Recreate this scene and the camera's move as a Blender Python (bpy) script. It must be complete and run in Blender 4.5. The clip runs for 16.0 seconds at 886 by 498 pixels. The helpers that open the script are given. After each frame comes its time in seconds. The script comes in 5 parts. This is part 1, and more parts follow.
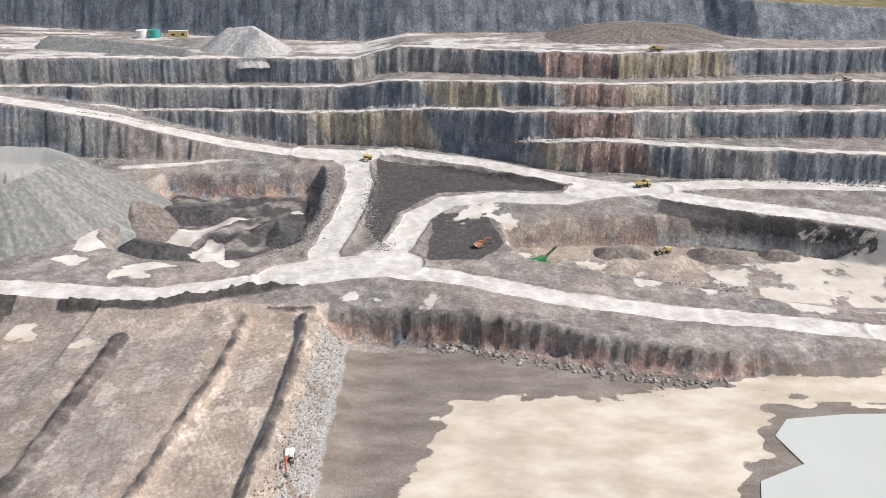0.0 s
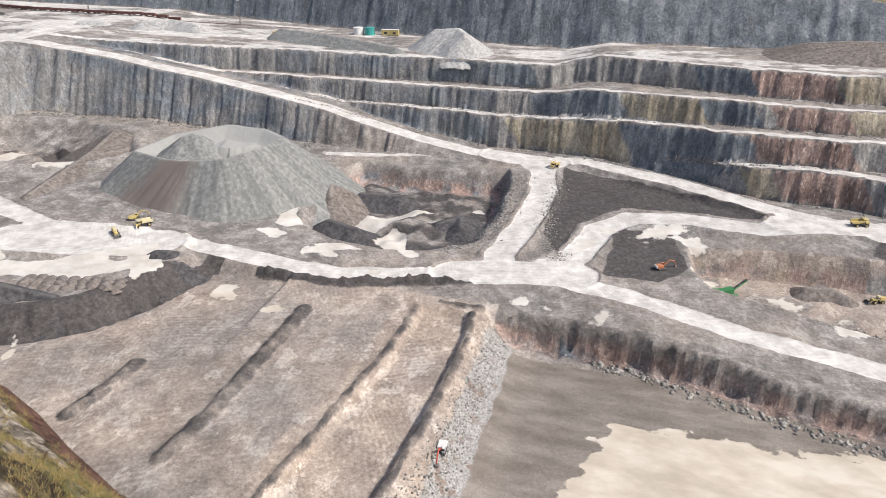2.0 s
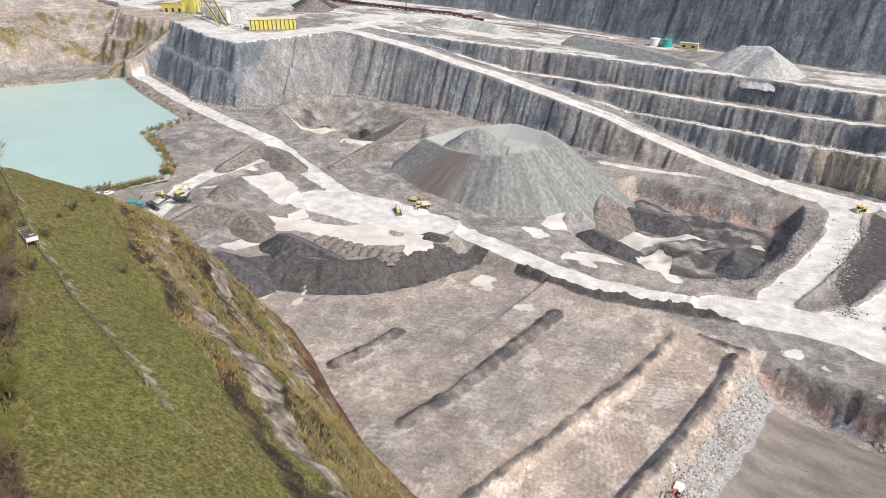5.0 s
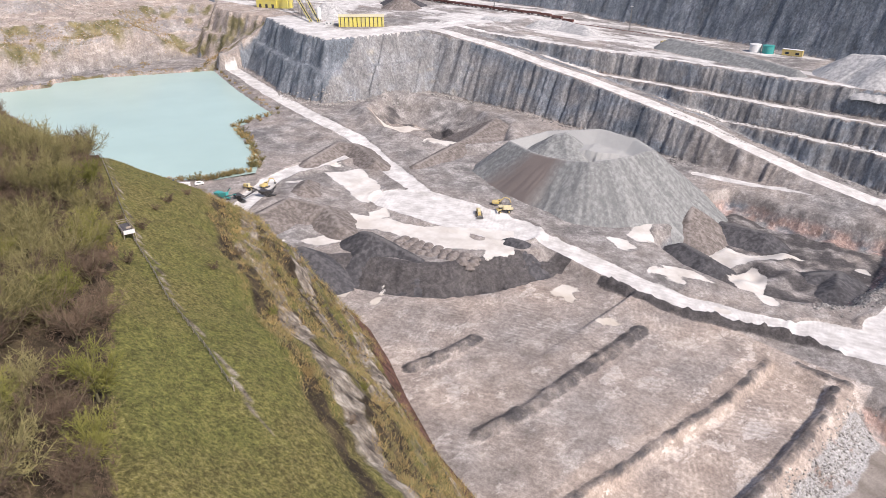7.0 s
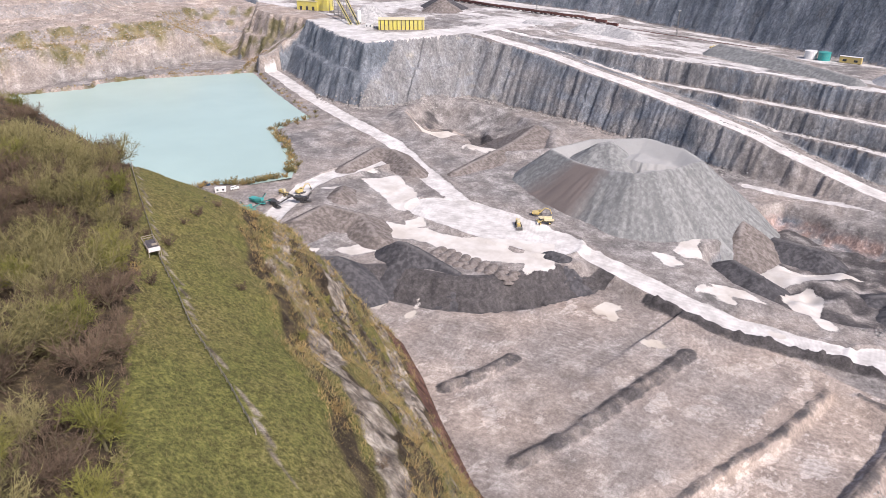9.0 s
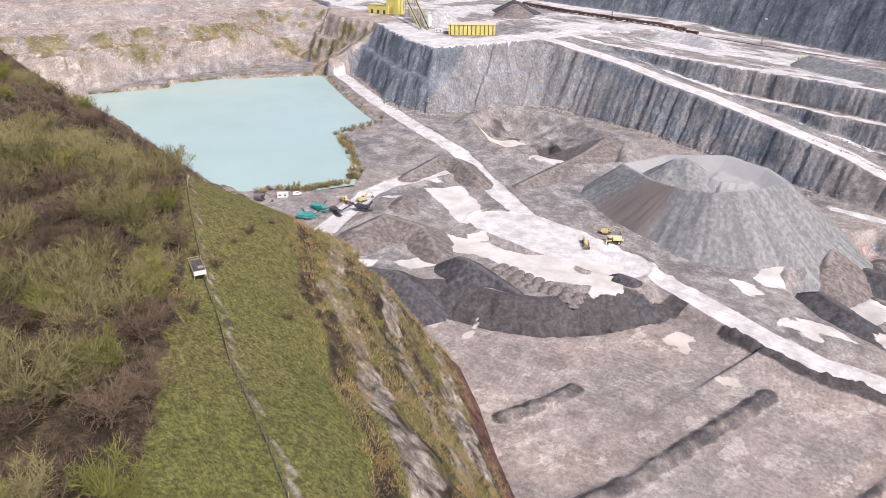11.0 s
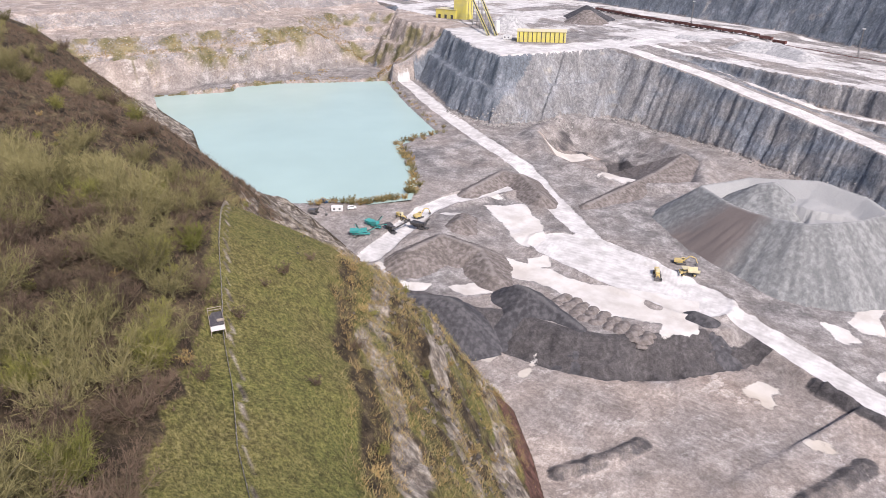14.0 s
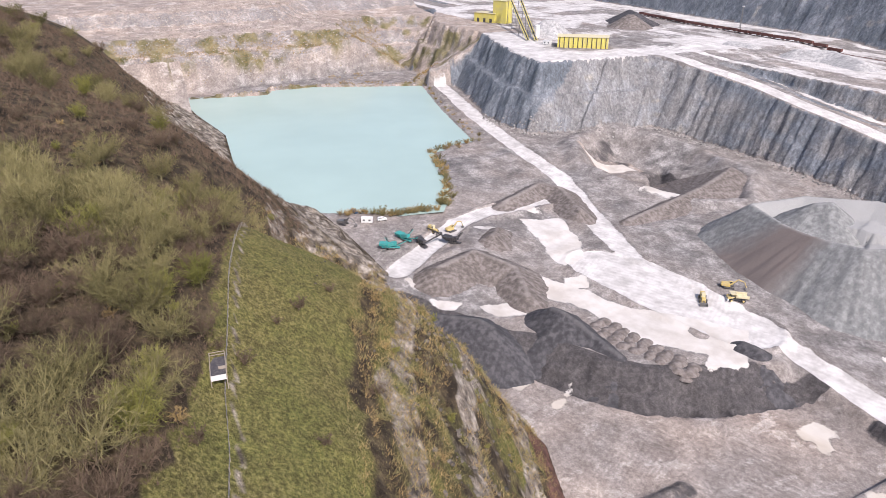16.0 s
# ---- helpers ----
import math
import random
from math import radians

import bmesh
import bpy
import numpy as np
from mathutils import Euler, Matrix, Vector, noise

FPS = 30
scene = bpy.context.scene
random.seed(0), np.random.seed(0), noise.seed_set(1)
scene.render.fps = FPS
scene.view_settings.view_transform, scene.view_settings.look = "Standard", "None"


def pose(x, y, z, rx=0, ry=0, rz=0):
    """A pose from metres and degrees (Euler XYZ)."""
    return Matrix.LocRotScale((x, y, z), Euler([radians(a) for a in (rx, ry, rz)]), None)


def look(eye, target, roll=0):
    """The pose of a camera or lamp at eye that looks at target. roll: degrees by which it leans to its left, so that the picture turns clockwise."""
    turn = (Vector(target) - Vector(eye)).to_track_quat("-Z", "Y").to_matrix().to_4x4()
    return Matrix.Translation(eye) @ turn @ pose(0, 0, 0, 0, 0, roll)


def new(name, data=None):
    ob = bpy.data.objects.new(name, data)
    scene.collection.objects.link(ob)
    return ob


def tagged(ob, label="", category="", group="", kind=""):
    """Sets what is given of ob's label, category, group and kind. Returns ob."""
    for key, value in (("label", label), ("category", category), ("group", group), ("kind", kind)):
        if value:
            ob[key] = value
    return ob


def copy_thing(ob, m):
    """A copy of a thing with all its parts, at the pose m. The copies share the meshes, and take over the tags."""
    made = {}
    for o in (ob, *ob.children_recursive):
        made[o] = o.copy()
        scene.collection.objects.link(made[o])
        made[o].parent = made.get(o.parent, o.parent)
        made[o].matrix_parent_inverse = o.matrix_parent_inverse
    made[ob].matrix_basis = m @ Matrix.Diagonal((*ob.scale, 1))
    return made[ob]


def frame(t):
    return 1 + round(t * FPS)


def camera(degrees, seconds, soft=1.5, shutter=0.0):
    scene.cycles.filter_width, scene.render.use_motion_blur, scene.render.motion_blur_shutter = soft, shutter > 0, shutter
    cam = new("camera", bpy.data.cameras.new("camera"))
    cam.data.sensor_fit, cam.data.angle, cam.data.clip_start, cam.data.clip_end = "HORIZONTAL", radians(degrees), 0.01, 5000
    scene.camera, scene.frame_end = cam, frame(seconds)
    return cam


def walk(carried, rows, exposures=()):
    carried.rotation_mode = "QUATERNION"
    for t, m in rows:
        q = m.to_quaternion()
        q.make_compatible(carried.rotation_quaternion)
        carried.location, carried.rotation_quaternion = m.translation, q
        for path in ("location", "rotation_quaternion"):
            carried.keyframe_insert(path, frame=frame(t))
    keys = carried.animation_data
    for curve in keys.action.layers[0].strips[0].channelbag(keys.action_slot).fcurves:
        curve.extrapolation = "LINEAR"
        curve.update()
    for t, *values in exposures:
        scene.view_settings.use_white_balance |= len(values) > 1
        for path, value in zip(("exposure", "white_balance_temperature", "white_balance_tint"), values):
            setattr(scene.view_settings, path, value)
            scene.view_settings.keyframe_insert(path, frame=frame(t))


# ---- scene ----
RAIL = [
    (0.0, 0.00, 0.00, 150.00, 0.50, -26.78, -0.07),
    (0.5, -0.28, 0.46, 149.71, 4.93, -26.67, -0.00),
    (1.0, -0.52, 0.82, 149.47, 8.86, -26.53, 0.04),
    (1.5, -0.66, 0.98, 149.25, 12.51, -26.39, 0.03),
    (2.0, -0.72, 0.98, 149.04, 16.53, -26.23, 0.00),
    (2.5, -0.91, 0.93, 148.89, 20.28, -26.09, -0.01),
    (3.0, -1.42, 0.89, 148.87, 24.36, -25.99, 0.01),
    (3.5, -2.25, 0.82, 148.89, 28.17, -25.89, 0.03),
    (4.0, -3.33, 0.63, 148.86, 32.26, -25.80, 0.04),
    (4.5, -4.59, 0.28, 148.74, 36.05, -25.73, 0.07),
    (5.0, -5.97, -0.21, 148.61, 39.23, -25.70, 0.10),
    (5.2, -6.60, -0.20, 148.60, 39.95, -25.70, 0.12),
    (7.5, -15.94, 3.13, 148.39, 46.41, -25.79, 0.24),
    (8.0, -18.32, 4.94, 148.32, 46.54, -25.75, 0.18),
    (8.5, -20.79, 6.85, 148.22, 47.43, -25.71, 0.14),
    (9.0, -23.35, 8.84, 148.11, 48.92, -25.67, 0.14),
    (11.5, -37.06, 20.00, 148.60, 56.00, -25.45, 0.04),
    (12.0, -39.98, 22.37, 148.66, 57.43, -25.42, 0.01),
    (12.5, -42.90, 24.74, 148.76, 58.64, -25.39, -0.00),
    (13.0, -45.92, 27.12, 148.89, 59.88, -25.37, -0.04),
    (13.5, -49.11, 29.46, 148.99, 60.09, -25.36, -0.09),
    (14.0, -52.46, 31.75, 149.01, 60.14, -25.34, -0.15),
    (14.5, -55.86, 33.95, 149.01, 60.21, -25.33, -0.18),
    (15.0, -59.23, 36.06, 149.00, 60.65, -25.29, -0.18),
    (15.5, -62.56, 38.12, 149.05, 61.87, -25.24, -0.17),
    (16.0, -65.88, 40.19, 149.17, 63.24, -25.21, -0.17),
]
cam = camera(65.1, 16.0, soft=0.8)
walk(cam, [(t, pose(x, y, z, 90 + pitch, 0, yaw) @ pose(0, 0, 0, 0, 0, roll)) for t, x, y, z, yaw, pitch, roll in RAIL],
     [(0.0, 0.45, 6600, 11), (5.0, 0.51, 6550, 11), (7.5, 0.56, 6450, 19), (9.0, 0.56, 6400, 20), (16.0, 0.56, 6300, 20)])

# ---- world and sun ----
SUN_ELEV, SUN_AZ = 46.0, 92.0     # azimuth: degrees from +y towards +x of where the light comes from
world = bpy.data.worlds.new("sky")
scene.world = world
world.use_nodes = True
wn = world.node_tree
sky = wn.nodes.new("ShaderNodeTexSky")
sky.sky_type, sky.sun_disc = "NISHITA", False
sky.sun_elevation, sky.sun_rotation = radians(SUN_ELEV), radians(SUN_AZ)
sky.dust_density, sky.air_density = 3.0, 1.0
wn.links.new(sky.outputs["Color"], wn.nodes["Background"].inputs["Color"])
wn.nodes["Background"].inputs["Strength"].default_value = 0.095
sun_data = bpy.data.lights.new("sun", "SUN")
sun_data.energy, sun_data.angle, sun_data.color = 2.9, radians(4), (1.0, 0.96, 0.9)
sun = new("sun", sun_data)
saz, sel = radians(SUN_AZ), radians(SUN_ELEV)
sun_dir = Vector((math.sin(saz) * math.cos(sel), math.cos(saz) * math.cos(sel), math.sin(sel)))
sun.matrix_world = look(sun_dir * 600, (0, 0, 0))


# ---- numbers on grids ----
HASH = np.random.RandomState(7).rand(65536).astype(np.float32)


def vnoise(x, y, seed=0):
    """Smooth value noise, -1 to 1."""
    fx, fy = np.floor(x), np.floor(y)
    ix, iy = fx.astype(np.int32), fy.astype(np.int32)
    fx, fy = x - fx, y - fy
    fx, fy = fx * fx * (3 - 2 * fx), fy * fy * (3 - 2 * fy)
    i = ix * 5171 + iy * 40503 + seed * 9973
    a, b = HASH[i & 65535], HASH[(i + 5171) & 65535]
    c, d = HASH[(i + 40503) & 65535], HASH[(i + 45674) & 65535]
    a = a + (b - a) * fx
    c = c + (d - c) * fx
    return 2 * (a + (c - a) * fy) - 1


def fbm(x, y, seed=0, octaves=3):
    out, amp = 0 * x, 0.5
    for k in range(octaves):
        out = out + amp * vnoise(x * 2 ** k + 17.3 * k, y * 2 ** k - 9.1 * k, seed + k)
        amp *= 0.5
    return out


def blocks(x, size, seed):
    """A random step for each stretch of about that size."""
    return 2 * HASH[(np.floor(x / size).astype(np.int32) * 7919 + seed * 104729) & 65535] - 1


def ease(a, b, v):
    q = np.clip((v - a) / (b - a), 0, 1)
    return q * q * (3 - 2 * q)


def line(x, pts):
    """Height of a broken line (x, value) at x."""
    pts = sorted(pts)
    return np.interp(x, [p[0] for p in pts], [p[1] for p in pts])


def along(x, y, pts):
    """Distance from a polyline, the third value along it (or 0), and the signed side (left of its way is positive)."""
    best, val, side = np.full_like(x, 1e9), np.zeros_like(x), np.zeros_like(x)
    for p, q in zip(pts[:-1], pts[1:]):
        dx, dy = q[0] - p[0], q[1] - p[1]
        s = np.clip(((x - p[0]) * dx + (y - p[1]) * dy) / (dx * dx + dy * dy), 0, 1)
        d = np.hypot(x - p[0] - s * dx, y - p[1] - s * dy)
        near = d < best
        best = np.where(near, d, best)
        if len(p) > 2:
            val = np.where(near, p[2] + s * (q[2] - p[2]), val)
        side = np.where(near, np.sign(dx * (y - p[1]) - dy * (x - p[0])), side)
    return best, val, side


def inside(x, y, poly):
    odd = np.zeros(x.shape, bool)
    for (ax, ay), (bx, by) in zip(poly, poly[1:] + poly[:1]):
        if ay != by:
            odd ^= ((ay > y) != (by > y)) & (x < (bx - ax) * (y - ay) / (by - ay) + ax)
    return odd


def within(x, y, poly):
    """Distance inside a polygon; negative outside."""
    d = along(x, y, [(*p[:2],) for p in poly] + [poly[0][:2]])[0]
    return np.where(inside(x, y, [p[:2] for p in poly]), d, -d)


# ---- plan of the quarry ----
WALL_4 = [(330, 376), (255, 381), (203, 388), (139, 397), (107, 404), (66, 411), (24, 432), (-35, 446), (-60, 455)]
WALL_3 = [(340, 424), (270, 422), (100, 421), (52, 426), (19, 437), (-16, 445), (-50, 452), (-110, 458), (-180, 462), (-250, 468), (-600, 480)]
WALL_2 = [(340, 448), (280, 445), (100, 441), (0, 454), (-70, 468), (-140, 474), (-270, 476), (-340, 474), (-600, 480)]
WALL_1 = [(340, 480), (295, 478), (190, 470), (113, 464), (60, 470), (-30, 494), (-52, 496), (-66, 487), (-140, 494), (-290, 492), (-480, 475), (-600, 470)]
WALL_0 = [(400, 505), (313, 515), (227, 521), (196, 545), (89, 554), (-40, 556), (-102, 566), (-196, 590), (-311, 620), (-400, 640), (-560, 650), (-900, 665)]
LEVEL_1 = [(330, 16), (85, 16), (52, 12.4), (19, 7.5), (-16, 3.5), (-60, 2), (-110, 3), (-160, 9), (-210, 16), (-400, 18)]
LEVEL_2 = [(330, 31), (100, 30.5), (50, 29), (-13, 26), (-80, 20), (-300, 20)]
LEVEL_3 = [(330, 44.5), (20, 42.5), (-36, 41), (-74, 34.5), (-155, 33), (-320, 33), (-420, 35)]
LEVEL_4 = [(330, 59), (77, 58), (-33, 57), (-66, 50), (-155, 49), (-316, 49), (-455, 51), (-512, 54)]
RAMP_Y = [(-60, 430), (-105, 437), (-140, 442), (-200, 448), (-260, 455), (-330, 462), (-405, 462), (-480, 452), (-560, 440)]
RAMP_Z = [(-60, 0), (-108, 1), (-146, 5), (-197, 14.5), (-221, 20), (-287, 28.5), (-362, 37.5), (-433, 48), (-490, 54), (-560, 54)]
BIG_TOE = [(-60, 420), (-115, 424), (-204, 430), (-268, 436), (-334, 440), (-410, 438), (-460, 424), (-500, 410)]
HEADLAND = [(-462, 424), (-470, 396), (-480, 345), (-484, 322), (-500, 318), (-547, 321), (-671, 353), (-733, 349), (-770, 352), (-900, 420), (-900, 700), (-440, 700)]
LOW_WALL = [(-66, 262), (-48, 256), (-20, 256), (2, 254), (26, 249), (49, 244), (72, 239), (94, 235), (110, 232), (125, 236), (150, 244), (190, 246), (330, 236)]
GROUND = [(-100, 200, -9.5), (-130, 160, -8), (-160, 150, -8.5), (-70, 240, -10), (-70, 160, -10), (-240, 262, 0), (-300, 250, 2), (-350, 170, 4), (-400, 160, 7),
          (-400, 290, 4), (-480, 300, 7), (-600, 320, 9), (-55, 296, -8), (-60, 430, 0.5), (110, 378, -1), (240, 380, 0), (0, 285, -8), (100, 262, -13), (190, 255, -18),
          (-200, 265, -3), (-250, 420, -2), (-400, 430, 2), (-470, 400, 6), (-20, 370, -4), (-220, 200, -6)]
TIP_TOE = [(-186, 256), (-188, 246), (-194, 222), (-202, 205), (-210, 191), (-226, 178), (-246, 168), (-254, 158), (-300, 132)]
PIT_2 = [(27, 340), (64, 344), (104, 345), (154, 342), (225, 324), (330, 300), (330, 262), (190, 268), (130, 278), (90, 290), (60, 297), (38, 302), (30, 318)]
BANKS = [[(-46, 425), (0, 416), (60, 392), (78, 376), (28, 380), (-6, 377), (-27, 350), (-34, 312), (-46, 335)], [(118, 364), (157, 346), (226, 320), (330, 288), (330, 276), (225, 308), (154, 332), (112, 346)],
         [(-10, 352), (22, 352), (30, 318), (16, 300), (-12, 300)], [(-45, 262), (40, 256), (110, 246), (190, 245), (190, 238), (-45, 250)]]
BASIN = [(-186, 384), (-176, 405), (-132, 407), (-99, 411), (-80, 414), (-72, 395), (-70, 352), (-74, 322), (-88, 303), (-118, 294), (-150, 294), (-176, 306), (-180, 345)]
HOLLOW = [(-478, 386), (-455, 400), (-400, 414), (-350, 404), (-322, 370), (-330, 338), (-372, 318), (-420, 318), (-455, 340)]
SMALL_PIT = [(-410, 368), (-416, 390), (-391, 387), (-369, 362), (-378, 345)]
LAKE = [(-678, 327), (-588, 302), (-489, 279), (-483, 239), (-440, 226), (-405, 213), (-385, 199), (-391, 171), (-404, 145), (-416, 129), (-452, 115), (-505, 112), (-588, 122),
        (-659, 113), (-724, 110), (-708, 183), (-724, 191), (-720, 233), (-699, 278)]
HILL_TOE = [(300, -40), (100, 40), (0, 80), (-60, 100), (-109, 115), (-137, 121), (-165, 132), (-189, 143), (-211, 151), (-239, 149), (-270, 140), (-300, 138), (-331, 147), (-382, 143),
            (-407, 139), (-416, 129), (-452, 116), (-505, 113), (-588, 123), (-659, 114), (-724, 110), (-800, 60), (-1000, 40)]
ROADS = {  # centre line with heights, half width
    "front": ([(190, 253, -18), (149, 257, -16), (101, 261, -13), (52, 268, -10), (2, 284, -8), (-30, 289, -8), (-56, 290, -8), (-95, 276, -7), (-130, 265, -7), (-161, 263, -5),
               (-196, 263, -2), (-222, 263, 0), (-261, 262, 1), (-291, 256, 2), (-339, 270, 3), (-402, 292, 4), (-464, 299, 6), (-548, 312, 8), (-653, 336, 9), (-700, 338, 9)], 6.5),
    "right": ([(189, 253, -18), (330, 236, -22)], 7),
    "link": ([(-58, 294, -8), (-62, 308, -7.5), (-58, 329, -6), (-54, 354, -4), (-53, 388, -2), (-58, 415, -0.5), (-72, 431, 0.5), (-94, 436, 1), (-109, 437, 1.5)], 8),
    "upper": ([(-67, 432, 0.5), (-35, 438, 1), (20, 419, 0), (70, 393, -1), (91, 382, -1), (113, 379, -1), (169, 383, 0), (259, 378, 0), (330, 370, 0)], 7),
    "loop": ([(89, 372, -1), (66, 364, -2), (28, 369, -3), (-1, 367, -5), (-17, 348, -6), (-24, 318, -7), (-40, 298, -8)], 8),
    "right_upper": ([(111, 374, -1), (157, 354, -1), (197, 340, -1), (226, 329, -1), (330, 295, -1)], 8),
    "junction": ([(-78, 284, -8), (-52, 292, -8), (-24, 297, -8)], 12),
    "upper_junction": ([(-92, 434, 1), (-72, 432, 0.5), (-55, 430, 0.5)], 11),
    "truck_junction": ([(80, 375, -1), (118, 377, -1)], 11),
    "yard": ([(-225, 256, 0.5), (-262, 246, 1.2), (-296, 240, 2)], 15),
    "lake_yard": ([(-372, 268, 4.5), (-372, 220, 4.5), (-366, 200, 4), (-330, 150, 3)], 6),
    "basin_track": ([(-112, 436, 1), (-160, 420, -1), (-204, 414, -2)], 4),
}
RAMP = [(x, float(line(x, RAMP_Y)), float(line(x, RAMP_Z))) for x in range(-540, -59, 20)]


def hill_shape(x, y):
    """Height of the wooded hill over its toe, with the rough slope; below -20 outside it."""
    d, _, side = along(x, y, HILL_TOE)
    d = np.where(side > 0, d, -d)
    west = ease(-190, -290, x)
    d = d + 3.0 * fbm(x / 22, y / 22, 5, 3) * ease(2, 20, d)
    toe = line(x, [(300, -20), (-100, -9), (-240, -6), (-330, 2), (-400, 6), (-1000, 6)])
    prof = np.interp(d, [-60, -1, 0, 4, 12, 30, 42, 48, 58, 66, 75, 82, 95, 118, 160, 400], [-40, -3, 0, 5, 17, 48, 66, 72, 81, 86, 90.5, 95, 99, 104, 109, 115])
    far = np.interp(d, [-60, -1, 0, 6, 20, 38, 60, 78, 100, 125, 170, 400], [-40, -3, 0, 5, 14, 28, 53, 70, 82, 92, 101, 112])
    prof = prof * (1 - west) + far * west
    rough = (fbm(x / 9, y / 9, 11, 4) * 3.0 - 3.2 * np.abs(fbm((x + 0.5 * y) / 7, (y - 0.5 * x) / 30, 17))) * ease(0, 6, d) * (1 - ease(50, 62, d)) + fbm(x / 2.5, y / 2.5, 12, 2) * 0.9 * ease(0, 6, d) * (1 - ease(50, 60, d))
    return toe + prof + rough + 0.25 * fbm(x / 3, y / 3, 13, 2), d


def quarry(x, y):
    """Height of the quarry floor, its walls, berms and roads, and masks of what lies on it."""
    num, den = 0 * x, 0 * x
    for gx, gy, gz in GROUND:
        w = 1 / ((x - gx) ** 2 + (y - gy) ** 2 + 300) ** 1.5
        num, den = num + w * gz, den + w
    z = num / den + 0.5 * fbm(x / 14, y / 14, 1, 4)
    z = z + 3.2 * np.maximum(0, fbm(x / 26, y / 26, 16) + 0.05) * ease(-265, -320, x) * ease(150, 170, y)
    wall = 0 * x
    road = 0 * x
    d, _, side = along(x, y, TIP_TOE)
    d = np.where(side < 0, d, -d) + 2.5 * fbm(x / 13, y / 13, 14) + fbm(x / 4, y / 4, 15)
    near = (y < 264) & (x > -330) & (x < -150)
    z = np.where(near, np.where(d > 0, np.minimum(np.maximum(z, 0.8), -8.6 + 0.62 * d - 2.4 * np.abs(fbm(x / 5, y / 5, 18)) - 3.5 * ease(7.5, 3, np.hypot(x + 206, y - 208)) - 3 * ease(6, 2, np.hypot(x + 199, y - 216))), np.minimum(z, -8.2)), z)
    # sunk places
    d = within(x, y, PIT_2) + 1.2 * fbm(x / 7, y / 7, 2)
    s = ease(0, 7, d)
    z, wall = z * (1 - s) + (-18.5 + 0.5 * fbm(x / 9, y / 9, 3)) * s, np.maximum(wall, s * (1 - ease(5, 8, d)))
    d = within(x, y, BASIN) + 3 * fbm(x / 16, y / 16, 4)
    s = ease(0, 8 + 6 * ease(390, 340, y), d)
    mound = 3.6 * np.maximum(0, fbm(x / 24, y / 24, 6) + 0.05) * 2 + 1.2 * fbm(x / 8, y / 8, 7)
    z, wall = z * (1 - s) + (-15.5 + mound) * s, np.maximum(wall, s * (1 - ease(9, 14, d)))
    d = within(x, y, HOLLOW) + 3 * fbm(x / 18, y / 18, 8)
    s = ease(0, 26, d)
    z = z * (1 - s) + (-9 + 3.5 * fbm(x / 20, y / 20, 9)) * s + 3.0 * ease(-12, 0, d) * (1 - ease(2, 10, d))
    d = within(x, y, SMALL_PIT) + 2 * fbm(x / 10, y / 10, 10)
    z = z - 9 * ease(0, 9, d)
    # roads on the floor
    for pts, half in ROADS.values():
        d, zr, _ = along(x, y, pts)
        d = d + 1.4 * fbm(x / 11, y / 11, 21) + 0.5 * fbm(x / 3, y / 3, 22)
        s = 1 - ease(half, half + 7, d)
        z = z * (1 - s) + zr * s
        wall = wall * (1 - s)
        z = z + 1.3 * ease(half - 0.3, half + 1.0, d) * (1 - ease(half + 1.6, half + 3.4, d)) * (0.6 + 0.8 * fbm(x / 9, y / 9, 23))
        road = np.maximum(road, 1 - ease(half - 1.2, half + 0.8, d))
    # the floor below the front road
    rubble = ease(-60, -45, x + 1.5 * fbm(y / 6, x / 6, 31))
    d = line(x, LOW_WALL) - y + 2.2 * fbm(x / 9, y / 30, 32) + 0.9 * fbm(x / 2.6, y / 9, 33)
    s = ease(0, 3.4 + 16 * ease(112, 150, x), d) * rubble
    floor = -23.2 + 0.35 * fbm(x / 12, y / 12, 34) + 2.2 * ease(12, 4, d) * (0.35 + fbm(x / 5, y / 5, 35)) + 5.0 * ease(-30, -58, x)
    wall = np.maximum(wall * (1 - s), s * (1 - ease(5, 9, d)) * ease(-62, -50, x))
    z = z * (1 - s) + floor * s
    road = road * (1 - s)
    # benches of the back walls
    for k, (toe, level, w) in enumerate(((WALL_4, LEVEL_1, 4.5), (WALL_3, LEVEL_2, 4.0), (WALL_2, LEVEL_3, 4.0), (WALL_1, LEVEL_4, 4.5))):
        d = y - line(x, toe) + 2.6 * fbm(x / 14, y / 60, 40 + k) + 0.9 * fbm(x / 3.2, y / 14, 50 + k) + 0.55 * blocks(x + 3 * fbm(x / 9, y / 5, 55 + k), 7.5, k) + 0.3 * blocks(x, 2.3, 9 + k)
        s = np.clip(d / w, 0, 1) ** 0.8
        up = line(x, level) + 0.3 * fbm(x / 6, y / 6, 60 + k)
        step = np.maximum(up - z, 0)
        if k == 0:
            step = step * ease(-50, 10, x)
        if k < 2:
            step = step * ease(-300, -200, x)
        wall = np.where(s > 0, np.where(s < 1, np.minimum(1, step / 4), 0), wall)
        z = z + step * s
        z = z + 1.0 * ease(-0.5, 0.8, d - w) * (1 - ease(1.5, 2.6, d - w)) * ease(4, 9, step) * (0.4 + fbm(x / 5, y / 5, 70 + k))
        wide = 7 + 4 * fbm(x / 40, y / 40, 80 + k)
        strip = ease(w + 1.0, w + 2.5, d) * (1 - ease(w + wide, w + wide + 3, d)) * ease(3, 8, step)
        road = np.where(s >= 0.98, np.where(step > 2, strip, road), np.where((s > 0.02) & (step > 2), 0, road))
    # ramp with the high wall under it, and the headland
    ramp = line(x, RAMP_Z)
    off = y - line(x, RAMP_Y)
    top = np.where(off > 8, np.maximum(z, ramp), ramp)
    shelf = ease(7, 11, off)
